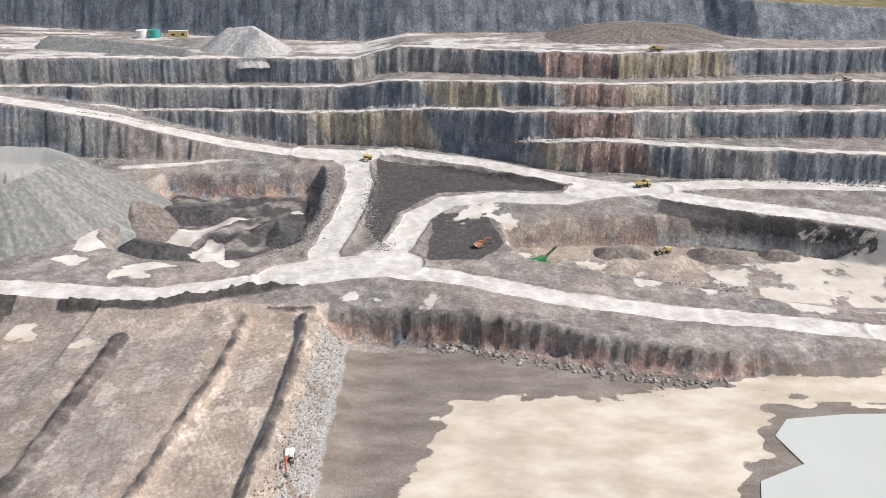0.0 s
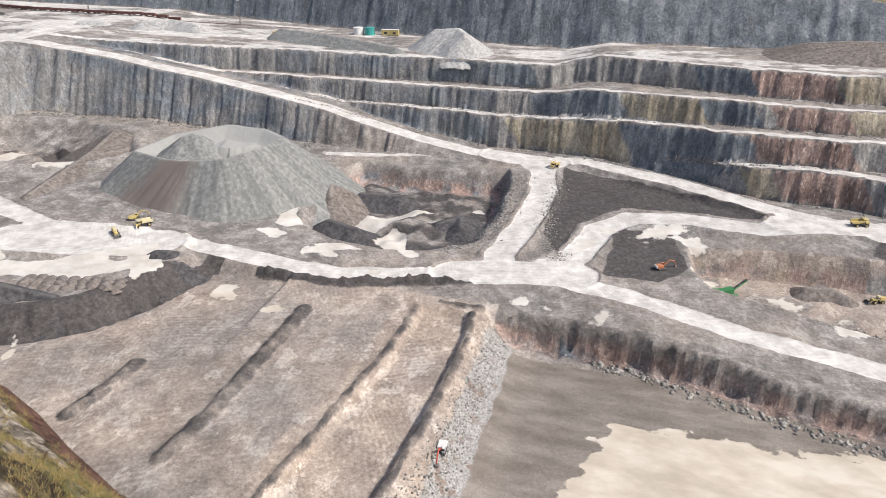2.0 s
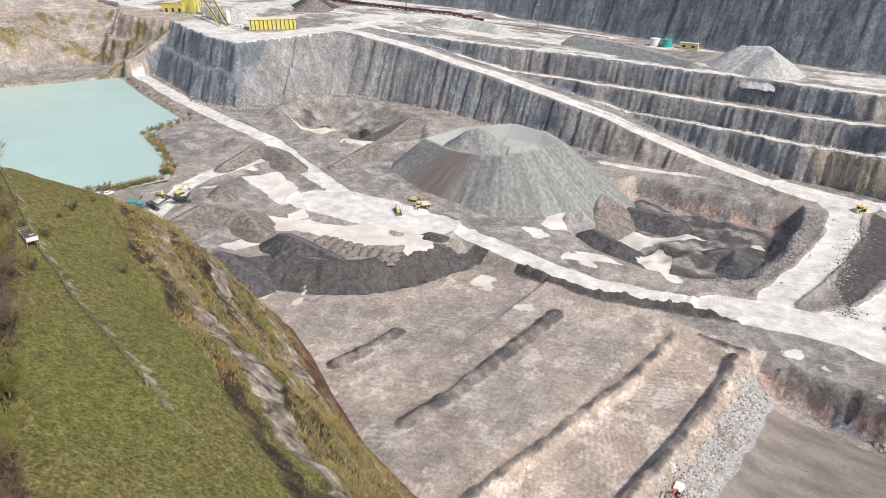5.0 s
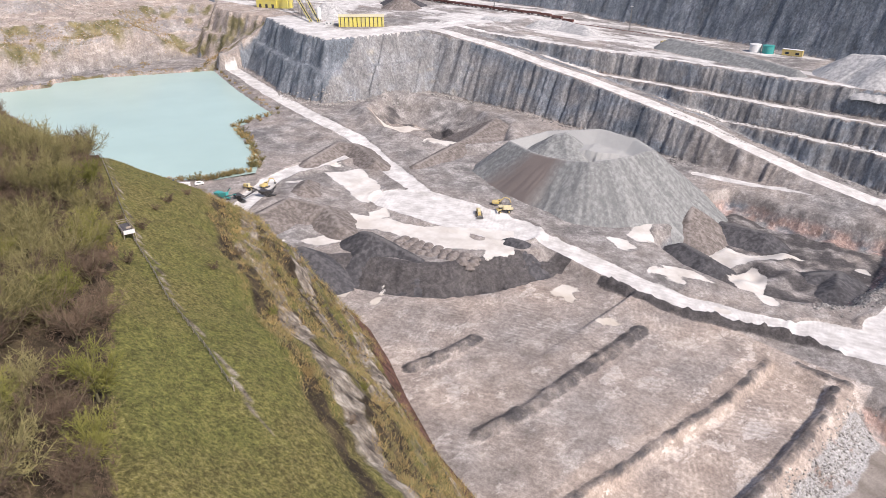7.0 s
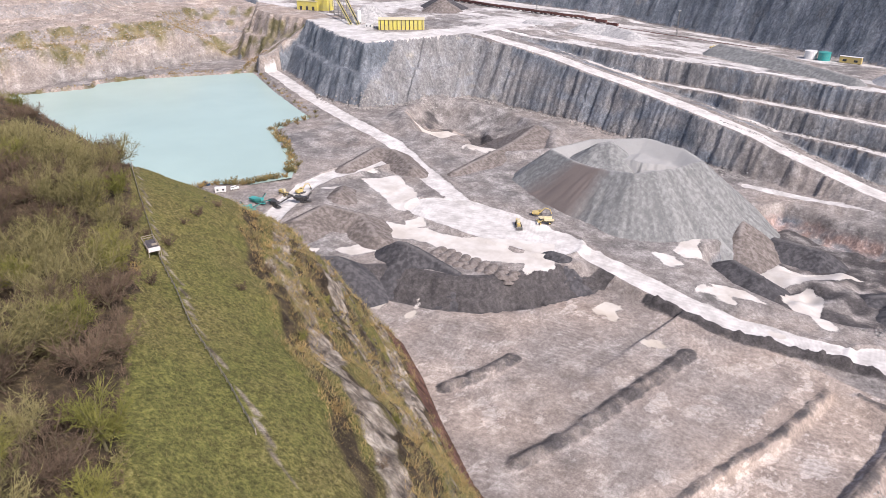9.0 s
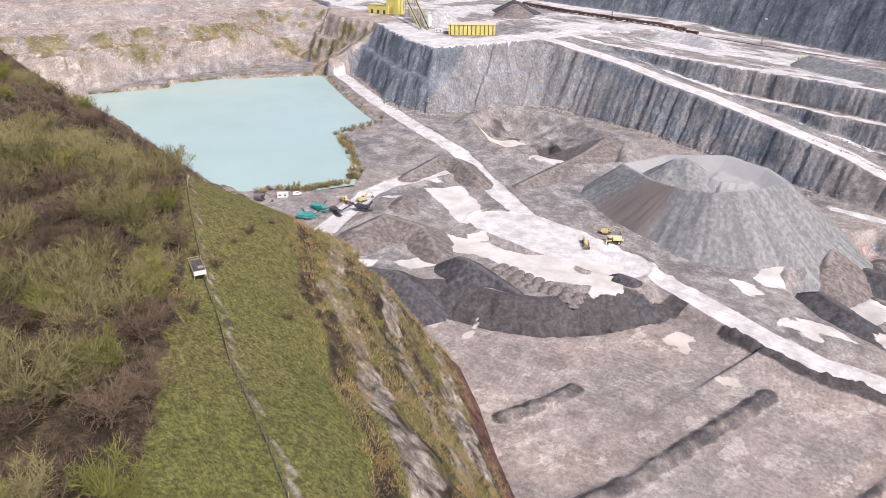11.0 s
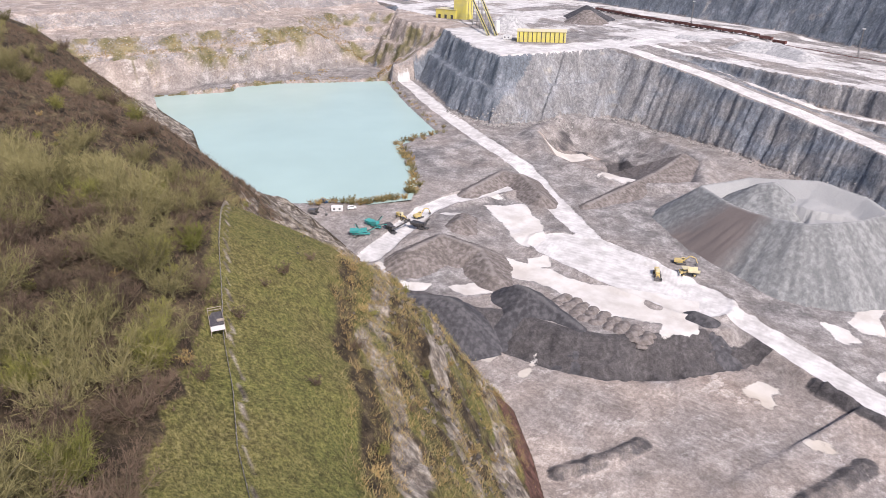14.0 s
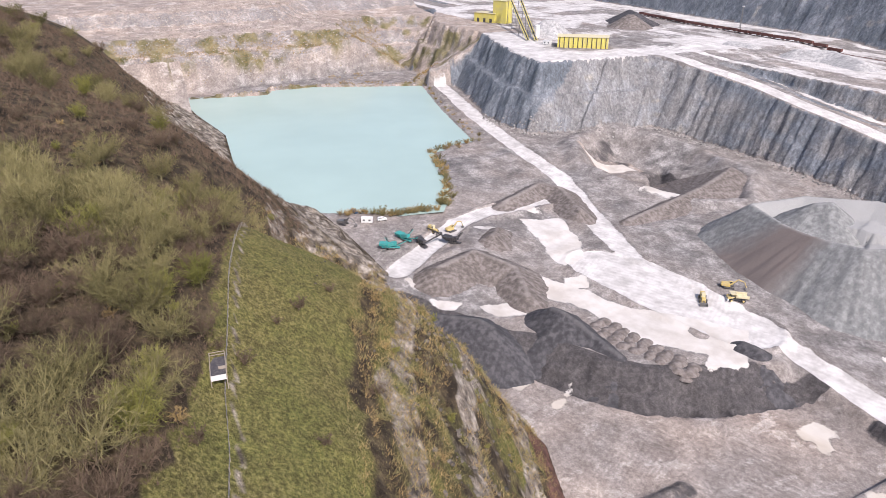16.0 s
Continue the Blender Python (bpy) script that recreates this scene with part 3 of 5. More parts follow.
    if parent:
        ob.parent = parent
    return ob


def cells(mask):
    """Cells of a grid from a mask of its corners."""
    return (mask[:-1, :-1] | mask[1:, :-1] | mask[:-1, 1:] | mask[1:, 1:])


SLURRY_SPOTS = {   # centre and reach of scattered white patches
    "pit_floor": [(40, 318, 9), (70, 316, 8), (95, 296, 9), (140, 300, 10), (170, 305, 16), (200, 300, 18), (120, 285, 6), (165, 282, 12), (195, 280, 12), (150, 318, 8), (215, 312, 12), (186, 318, 9)],
    "roadside": [(-44, 268, 4), (-30, 266, 3.5), (-8, 262, 4), (-14, 350, 5), (-24, 330, 5), (12, 350, 11), (26, 346, 6), (-178, 292, 5), (-150, 280, 4), (-112, 272, 4)],
    "outlying": [(-370, 246, 8), (-345, 330, 10), (-390, 335, 10), (-170, 238, 6), (-145, 225, 5), (-318, 150, 5), (-230, 170, 4), (-85, 372, 4), (-150, 322, 4), (-92, 335, 4)],
}
SLURRY_LAKES = {   # outlines of the larger white flats
    "yard": [(-288, 194), (-298, 209), (-283, 218), (-269, 221), (-259, 225), (-251, 232), (-243, 240), (-235, 248), (-222, 256), (-206, 238), (-206, 233), (-211, 221), (-218, 227), (-226, 220), (-234, 212),
             (-249, 211), (-261, 209), (-273, 207)],
    "upper_yard": [(-358, 234), (-349, 254), (-326, 250), (-303, 237), (-301, 224), (-316, 223), (-332, 230)],
    "sill": [(-288, 171), (-281, 197), (-274, 187), (-278, 171)],
    "sill_end": [(-303, 153), (-294, 165), (-290, 158), (-296, 152)],
    "strip": [(-357, 206), (-347, 222), (-339, 219), (-351, 207)],
    "foot": [(-252, 156), (-244, 168), (-241, 161)],
    "spot": [(-294, 217), (-290, 226), (-282, 222), (-283, 214)],
    "pile_foot": [(-184, 302), (-188, 318), (-182, 332), (-178, 316), (-166, 307), (-175, 300)],
    "basin": [(-167, 326), (-154, 353), (-138, 352), (-124, 366), (-116, 366), (-124, 348), (-134, 334), (-138, 326), (-154, 331)],
    "basin_run": [(-135, 314), (-128, 333), (-120, 328), (-112, 307), (-100, 294), (-106, 290), (-121, 305)],
    "ochre_pond": [(-443, 342), (-434, 372), (-420, 371), (-422, 341)],
    "basin_edge": [(-156, 287), (-142, 292), (-131, 291), (-146, 283)],
}
# bands of rock along the bench faces, lowest face first: from x, to x
ROCK_RED = ([(69, 113)], [(63, 114)], [(80, 120)], [(75, 122)])
ROCK_TAN = ([(50, 69)], [(-95, -18)], [(-9, 39), (120, 150)], [(122, 200)])
ROCK_SLATE = ([(120, 135), (185, 275)], [(-16, 62), (153, 285)], [(-75, -12), (39, 69), (180, 268)], [(-130, -70), (41, 75), (206, 310)])
BUNDS = [  # ridge lines of pushed-up dirt: points, half width, height
    ([(-87, 252), (-87, 217), (-91, 190), (-94, 161), (-97, 140), (-99, 122)], 2.6, 1.0),
    ([(-62, 252), (-59, 238), (-59, 198), (-62, 150), (-64, 120)], 2.4, 1.3),
    ([(-132, 232), (-133, 191), (-132, 161), (-135, 137)], 4.6, 2.4),
    ([(-176, 178), (-176, 163), (-179, 146)], 4.6, 2.0),
    ([(-70, 276), (-95, 268), (-130, 255), (-165, 254)], 3.5, 3.0),
    ([(-58, 257), (-78, 257)], 2.5, 1.4),
]


STRIP = [(-86, 253), (-64, 253), (-61, 238), (-61, 198), (-64, 150), (-66, 60), (-98, 60), (-97, 128), (-95, 141), (-92.5, 162), (-89, 191), (-85, 217)]


POOL = [(126, 203), (150, 206), (200, 207), (230, 180), (200, 130), (110, 120), (96, 150), (104, 172), (122, 180), (118, 194)]


def lay_masks(x, y, z, wall, road, grass):
    slurry = 0 * x
    wx, wy = 9 * fbm(x / 17, y / 17, 123), 9 * fbm(x / 17, y / 17, 124)
    for spots in SLURRY_SPOTS.values():
        for sx, sy, r in spots:
            ang = math.sin(sx * 12.9 + sy)
            dx, dy = x - sx + wx, y - sy + wy
            u, v = dx * math.cos(ang) + dy * math.sin(ang), -dx * math.sin(ang) + dy * math.cos(ang)
            slurry = np.maximum(slurry, 1 - np.hypot(u / (1.35 * r), v / (0.75 * r)) * 0.5)
    slurry = np.clip(slurry + 0.6 * fbm(x / 11, y / 11, 120), 0, 1) * (slurry > 0.15)
    for poly in SLURRY_LAKES.values():
        d = within(x + 0.25 * wx, y + 0.25 * wy, poly)
        slurry = np.maximum(slurry, np.clip(0.5 + d / 5 + 0.25 * fbm(x / 6, y / 6, 125), 0, 1) * (d > -4))
    hole = np.hypot((x + 230) / 4.5, (y - 237) / 3.2)
    slurry = slurry * ease(0.8, 1.2, hole)
    # pale dried mud on the low floor
    low = (z < -19) & (y < 245) & (x > -50)
    edge = line(x, [(-30, 150), (-14, 177), (2, 203), (23, 209), (63, 216), (126, 226), (175, 228), (330, 236)])
    off = edge - y + 16 * fbm(x / 34, y / 9, 121) + 7 * fbm(x / 9, y / 4, 122)
    slurry = np.where(low, np.clip(0.5 + off / 14, 0, 1) * ease(-24, -6, x), slurry)
    slurry = slurry * (1 - ease(0.2, 0.7, wall))
    dark = np.clip(0.25 + 0.75 * fbm(x / 30, y / 30, 130), 0, 1) * 0.6
    dark = np.maximum(dark, ease(0, 12, within(x, y, BASIN)) * (0.55 + 0.5 * fbm(x / 9, y / 9, 131)))
    dark = np.maximum(dark, ease(0, 12, within(x, y, HOLLOW)) * (0.35 + 0.5 * fbm(x / 12, y / 12, 132)))
    d, _, side = along(x, y, TIP_TOE)
    d = np.where(side < 0, d, -d)
    dark = np.where((y < 262) & (x > -330), np.maximum(dark, ease(-1, 1, d) * (1 - ease(15, 20, d)) * (1.6 - 1.3 * ease(232, 246, y) * ease(5, 9, d))), dark)
    dark = np.where(low, 0.33 + 0.5 * fbm(x / 45, y / 7, 136), dark)
    dp = within(x, y, POOL)
    dark = np.where(low, np.maximum(dark, (1 - ease(3, 15, np.abs(dp + 8 * fbm(x / 20, y / 5, 137)))) * 0.62), dark)
    slurry = np.where(low, slurry * ease(5, 10, np.abs(dp + 8 * fbm(x / 20, y / 5, 137))), slurry)
    for bank in BANKS:
        dark = np.maximum(dark, ease(-1, 3, within(x, y, bank) + 2 * fbm(x / 8, y / 8, 135)) * (0.45 if bank is BANKS[3] else 0.8))
    plateau = (side > 0) & (y < 262) & (x < -52) & (x > -260)
    dark = np.where(plateau, dark * 0.5, dark)
    dark = np.where((y > line(x, WALL_0)), 0.3, dark)
    brown = np.where(plateau, 0.7 + 0.45 * fbm(x / 25, y / 25, 133), 0.25 + 0.5 * fbm(x / 30, y / 30, 134))
    brown = np.where((within(x, y, PIT_2) > 0) | (within(x, y, SLURRY_LAKES["ochre_pond"]) > -5), 0.9, brown)
    dark = np.maximum(dark, ease(0, 5, within(x, y, SMALL_PIT)) * 0.8)
    brown = np.where(low, 0.85, np.where(plateau, brown, brown * (1 - 0.6 * (slurry > 0.3))))
    strip = plateau & (x > -96)
    brown = np.where(strip, 1.0, brown)
    for pts, half in (([(-86, 256), (-85, 217), (-91, 187), (-99, 159), (-99, 125)], 3.5), ([(-59, 258), (-59, 226), (-60, 175), (-61, 150)], 3.0)):
        dd = along(x, y, pts)[0]
        brown = np.maximum(brown, 1 - ease(half, half + 3, dd))
    for pts, half, high in BUNDS:
        dd = along(x, y, pts)[0] + fbm(x / 4, y / 4, 140)
        # dark dirt along the bunds, deepened to paint in their shadow side
        dark = np.maximum(dark, (0.56 if high in (2.4, 2.0) else 0.7 if high == 3.0 else 0.55) * (1 - ease(half - 1.5, half + 1.0, dd)))
        slurry = slurry * ease(half - 1, half + 1.5, dd)
    # broken pale stone under the stripped strip and along banks
    d = np.abs(x + 48 + 1.5 * fbm(y / 7, x / 7, 180))
    pale = (1 - ease(4.0, 7.0, d)) * (y < 250) * (y > 60)
    # kinds of rock on the faces
    red, tan, slate_or_shade = 0 * x, 0 * x, 0 * x
    edges = [line(x, w) for w in (WALL_4, WALL_3, WALL_2, WALL_1)] + [line(x, WALL_0)]
    jit = x + 5 * fbm(x / 13, z / 4, 181) + 0.5 * (z - 25)
    for k in range(4):
        at = (y > edges[k] - 6) & (y < edges[k + 1] - 6) & (x > -104)
        for bands, out in ((ROCK_RED, red), (ROCK_TAN, tan), (ROCK_SLATE, slate_or_shade)):
            for a, b in bands[k]:
                out[:] = np.where(at, np.maximum(out, ease(a - 4, a + 4, jit) * (1 - ease(b - 4, b + 4, jit))), out)
    at = (y < 262) & (x > -60)
    red = np.where(at, 0.62 + 0.35 * fbm(x / 10, z / 5, 182), red)
    slate_or_shade = np.where(at, np.maximum(ease(-26, -22, x) * (1 - ease(-8, -4, x)), 0.35 * ease(118, 130, x)), slate_or_shade)
    at = (within(x, y, PIT_2) > -4) & (x < 112)
    red = np.where(at, 0.55 + 0.4 * fbm(x / 9, z / 5, 183), red)
    tan = np.where(at, 0.45 + 0.6 * fbm(x / 12, z / 6, 184), tan)
    at = within(x, y, BASIN) > -5
    red = np.where(at, 0.4 + 0.7 * fbm(x / 12, z / 6, 185), red)
    slate_or_shade = np.where(at, 0.45 + 0.7 * fbm(x / 14, z / 5, 186), slate_or_shade)
    # headland: shaded lake face painted blue-grey, lit right face paler and tan
    lake_side = x + 0.35 * (y - 322)
    slate_or_shade = np.where(x < -440, np.where(lake_side < -486, 0.72, 0.42), slate_or_shade)
    tan = np.where((x < -400) & (lake_side > -486), 0.2 * ease(-400, -440, x) + 0.3 * fbm(x / 10, z / 6, 187), tan)
    slate_or_shade = np.where((x > -440) & (x < -104), 0.48 + 0.5 * fbm(x / 22, z / 9, 188), slate_or_shade)
    back = y > line(x, WALL_0) - 2
    slate_or_shade = np.where(back, 0.72, slate_or_shade)
    tyres = np.where(plateau | low, 1.0, 0.55) * (1 - ease(0.3, 0.7, wall))
    mud = np.where(low & (x > -44), 1.0 - ease(0.3, 0.6, wall), 0)
    dark, brown = np.where(mud > 0.5, dark * 0.45, dark), np.clip(brown, 0, 1)
    clip = lambda *arrays: tuple(np.clip(v, 0, 1) for v in arrays)
    return clip(slurry, dark, brown) + (clip(pale, red, tan), clip(slate_or_shade, tyres, mud))


def axis(*runs):
    out = []
    for a, b, step in runs:
        out.append(np.arange(a, b, step))
    return np.concatenate(out)




def ground_height(x, y):
    z, wall, road, grass = quarry(x, y)
    for pts, half, high in BUNDS:
        d = along(x, y, pts)[0] + 1.2 * fbm(x / 4, y / 4, 140)
        z = z + high * (1 - ease(0, half, d)) * (0.8 + 0.9 * fbm(x / 3, y / 3, 141))
    # the newly stripped cut, with a scalloped scarp
    d = within(x, y, STRIP) + 1.1 * np.abs(fbm(x / 5, y / 5, 142)) + 0.5 * fbm(x / 2, y / 2, 143)
    z = z - 2.8 * ease(0, 2.2, d)
    # terraces behind the lake
    d, _, side = along(x, y, [(-735, 60), (-728, 110), (-712, 183), (-728, 191), (-724, 233), (-703, 278), (-690, 322), (-735, 346), (-800, 352)])
    d = np.where((side < 0) | (x < -760), d, -d) + 5 * fbm(x / 25, y / 25, 150)
    terr = np.interp(d, [0, 3, 16, 22, 30, 42, 50, 66, 96, 110, 125, 140, 400], [6.5, 9, 15, 22, 24, 36, 38, 50, 53, 55, 68, 70, 78]) + 1.2 * fbm(x / 7, y / 7, 151)
    west = (d > 0) & (x < -660) & (y < 420)
    z = np.where(west, np.maximum(z * (y > 340), terr), z)
    back = west & (d > 0)
    wall = np.where(back, np.where(np.abs(np.gradient(terr, axis=1)) > 1.2, 0.45, 0.1), wall)
    road = np.where(back, 0.25 * ease(95, 105, d), road)
    d = within(x, y, LAKE)
    z = np.where(d > 0, np.minimum(z, 5.5 - 0.3 * d), np.where((d > -4) & (x > -700), np.minimum(z, 7.5 + 0.1 * fbm(x / 4, y / 4, 152)), z))
    return z, wall, road, grass, back


xs = axis((-1500, -900, 20), (-900, -560, 2.4), (-560, 330, 1.15), (330, 420, 3), (420, 1500, 20))
ys = axis((-1200, 20, 40), (20, 130, 3), (130, 375, 1.25), (375, 510, 0.85), (510, 680, 1.8), (680, 3200, 40))
GX, GY = np.meshgrid(xs, ys)
GZ, G_WALL, G_ROAD, G_GRASS, G_BACK = ground_height(GX, GY)
SLUR, DARK, BROWN, LAY_3, LAY_4 = lay_masks(GX, GY, GZ, G_WALL, G_ROAD, G_GRASS)
SLUR = np.where(G_BACK, 0, SLUR)
BROWN = np.where(G_BACK, 1, BROWN)
DARK = np.where(G_BACK, 0.2 * DARK, DARK)
G_GRASS = np.maximum(G_GRASS, np.where(G_BACK, np.clip(0.42 + 0.9 * fbm(GX / 10, GY / 10, 160), 0, 0.7) * (GZ < 50), 0))
layers = {"lay": (G_ROAD, SLUR, DARK), "lay2": (G_WALL, G_GRASS, BROWN), "lay3": LAY_3, "lay4": LAY_4}
hz, hd = hill_shape(GX, GY)
under_hill = (hd > 12) & (hz > GZ + 3)
GZ = np.where(under_hill, np.minimum(GZ, hz - 6), GZ)
wall_c = cells(G_WALL > 0.6)
road_c = cells(G_ROAD > 0.6) & ~wall_c
tagged(grid_mesh("ground", xs, ys, GZ, ~(wall_c | road_c), layers, EARTH), "brown-grey dirt and crushed stone quarry floor with pale slurry", "ground", kind="structure")
tagged(grid_mesh("road", xs, ys, GZ, road_c, layers, EARTH), "chalky white haul roads and berms of packed stone dust", "haul road", kind="structure")
tagged(grid_mesh("quarry_wall", xs, ys, GZ, wall_c, layers, EARTH), "dark grey and reddish blasted rock faces of the quarry benches", "rock face", kind="structure")

FENCE = [(-300, 84), (-262, 75), (-240, 70), (-226, 66), (-211, 61.5), (-190, 56), (-177, 53), (-160, 49), (-147, 47), (-133, 44), (-115, 42), (-100, 40), (0, 30)]
WOOD = [(-300, 84), (-262, 75), (-240, 70), (-226, 66), (-211, 61), (-190, 55), (-177, 51), (-160, 46), (-148, 41), (-125, 32), (-109, 26), (-90, 19), (-50, 4), (0, -20)]
hx, hy = axis((-1000, -440, 3.2), (-440, -300, 1.7), (-300, -20, 1.1), (-20, 300, 8)), axis((-700, -60, 16), (-60, 165, 1.1))
HX, HY = np.meshgrid(hx, hy)
HZ, HD = hill_shape(HX, HY)
field = ease(53, 58, HD + 3 * fbm(HX / 8, HY / 8, 170)) * ease(-1.5, 0.5, HY - line(HX, WOOD) + 2 * fbm(HX / 5, HY / 5, 171)) * ease(-290, -262, HX)
slope_bare = ease(0, 5, HD) * (1 - ease(50, 54, HD))
bands = fbm(HD / 7 + 0.3 * fbm(HX / 9, HY / 9, 174), HX / 40, 173)
wav = HD + 4 * fbm(HX / 16, HY / 16, 177) + 1.5 * fbm(HX / 4, HY / 4, 178)
rib = (1 - ease(2.5, 4.5, np.abs(wav - 12))) + 0.8 * (1 - ease(1.5, 3.5, np.abs(wav - 29))) + 0.75 * (1 - ease(2, 4, np.abs(wav - 46)))
H_BARE = np.clip(slope_bare * (0.08 + 0.85 * rib + 0.6 * bands + 0.5 * fbm(HX / 6, HY / 6, 172)), 0, 1)
lake_bank = ease(-285, -320, HX) * ease(0, 3, HD) * (1 - ease(34, 48, HD + 6 * fbm(HX / 15, HY / 15, 179)))
H_BARE = np.maximum(H_BARE, lake_bank * (0.62 + 0.5 * fbm(HX / 7, HY / 7, 189)))
field = np.maximum(field, slope_bare * ease(-330, -300, HX) * np.clip(0.52 + 0.9 * fbm(HX / 9, HY / 9, 190), 0, 0.9))
track = np.abs(HY - line(HX, FENCE) - 1.8 - 0.6 * fbm(HX / 6, HY / 6, 175))
H_BARE = np.maximum(H_BARE, 0.62 * (1 - ease(0.3, 0.9, track)) * (HX > -255) * (HX < -90))
H_RED = ease(-1, 1, HD) * (1 - ease(5, 9, HD + 3 * fbm(HX / 8, HY / 8, 176))) * ease(-300, -250, HX)
tagged(grid_mesh("hillside", hx, hy, HZ, cells(HD > -1), {"lay": (field, H_RED, H_BARE)}, TURF), "grassy hillside falling in a rough scrubby slope to the quarry", "hill", kind="structure")


def on_grid(ax, ay, zz, x, y):
    i, j = np.clip(np.searchsorted(ax, x) - 1, 0, len(ax) - 2), np.clip(np.searchsorted(ay, y) - 1, 0, len(ay) - 2)
    u, v = (x - ax[i]) / (ax[i + 1] - ax[i]), (y - ay[j]) / (ay[j + 1] - ay[j])
    return (zz[j, i] * (1 - u) + zz[j, i + 1] * u) * (1 - v) + (zz[j + 1, i] * (1 - u) + zz[j + 1, i + 1] * u) * v


H_TOP = np.where(HD > -1, HZ, -100)


def height_at(x, y):
    """Ground or hill, whichever is higher, at places."""
    return np.maximum(on_grid(xs, ys, GZ, x, y), np.where((x > hx[0]) & (x < hx[-1]) & (y < hy[-1]), on_grid(hx, hy, H_TOP, x, y), -100))


def sheet(name, poly, z, mat, label, category):
    bm = bmesh.new()
    vs = [bm.verts.new((p[0], p[1], z)) for p in poly]
    f = bm.faces.new(vs)
    if f.normal.z < 0:
        f.normal_flip()
    bmesh.ops.triangulate(bm, faces=bm.faces[:])
    me = bpy.data.meshes.new(name)
    bm.normal_update()
    for f in bm.faces:
        if f.normal.z < 0:
            f.normal_flip()
    bm.to_mesh(me)
    bm.free()
    me.materials.append(mat)
    return tagged(new(name, me), label, category, kind="structure")


def grown(poly, by):
    cx, cy = sum(p[0] for p in poly) / len(poly), sum(p[1] for p in poly) / len(poly)
    out = []
    for x, y in poly:
        d = math.hypot(x - cx, y - cy)
        out.append((x + (x - cx) / d * by, y + (y - cy) / d * by))
    return out


sheet("water", grown(LAKE, 5), 6.0, LAKE_WATER, "still opaque turquoise water of a flooded quarry pit", "lake")
sheet("water", POOL, -22.9, POOL_WATER, "shallow pale pool on the quarry floor", "pool")


# ---- stockpiles ----
def stockpile(name, ridge, slope, mat, label, closed=False, crater=0.0, step=1.2, seed=0, ragged=0.5, fresh=None):
    """Heap with a ridge line (x, y, z) and slopes at rest; closed ridges hold a flat or a hollow."""
    reach = max(p[2] for p in ridge) + 22
    reach = reach / slope + 4
    x0, x1 = min(p[0] for p in ridge) - reach, max(p[0] for p in ridge) + reach
    y0, y1 = min(p[1] for p in ridge) - reach, max(p[1] for p in ridge) + reach
    ax, ay = np.arange(x0, x1, step), np.arange(y0, y1, step)
    x, y = np.meshgrid(ax, ay)
    d, zr, _ = along(x, y, ridge + ridge[:1] if closed else ridge)
    wob = 1 + 0.1 * fbm(x / 18, y / 18, seed + 200)
    z = zr - slope * wob * np.maximum(d - 0.8, 0) + ragged * fbm(x / 5, y / 5, seed + 201)
    ang = np.arctan2(y - sum(p[1] for p in ridge) / len(ridge), x - sum(p[0] for p in ridge) / len(ridge))
    gully = np.abs(fbm(ang * 9 + 20, d / 45, seed + 204))
    runs = fbm(ang * 34 + 7, d / 60, seed + 205)
    z = z - (1.1 * gully - 0.3 * runs) * ease(1, 14, d)
    closed_in = None
    if closed:
        closed_in = ins = inside(x, y, [p[:2] for p in ridge])
        z = np.where(ins, zr - np.minimum(0.85 * d, crater) + 0.5 * fbm(x / 7, y / 7, seed + 203), z)
    g = height_at(x, y)
    drop = 5 if ridge[0][2] > 45 else 16
    base = float(np.median(height_at(np.array([p[0] for p in ridge], float), np.array([p[1] for p in ridge], float))))
    keep = (z > g - 0.15) & (z > base - drop)
    for _ in range(2):   # drop stray bits away from the heap
        near = np.zeros_like(keep)
        near[1:-1, 1:-1] = (keep[:-2, 1:-1].astype(int) + keep[2:, 1:-1] + keep[1:-1, :-2] + keep[1:-1, 2:]) >= 2
        keep = keep & near
    keep = cells(keep & (d < (zr - base + drop) / slope * 1.2 + 3) | (closed_in if closed else np.zeros_like(keep)))
    dug = np.clip(1.15 - np.abs((np.degrees(ang) - fresh) / 36), 0, 1) if fresh is not None else 0 * x
    dust = 0.45 * ease(3.0, 0.5, d) + 0.12 * fbm(x / 9, y / 9, seed + 206)
    if closed:
        dust = np.where(ins, 0.95, dust)
    lay = (np.clip(dust, 0, 1), dug, np.clip(0.5 + 0.6 * runs, 0, 1))
    ob = grid_mesh(name, ax, ay, np.maximum(z, g - 0.6), keep, {"lay": lay}, mat)
    return tagged(ob, label, "stockpile")


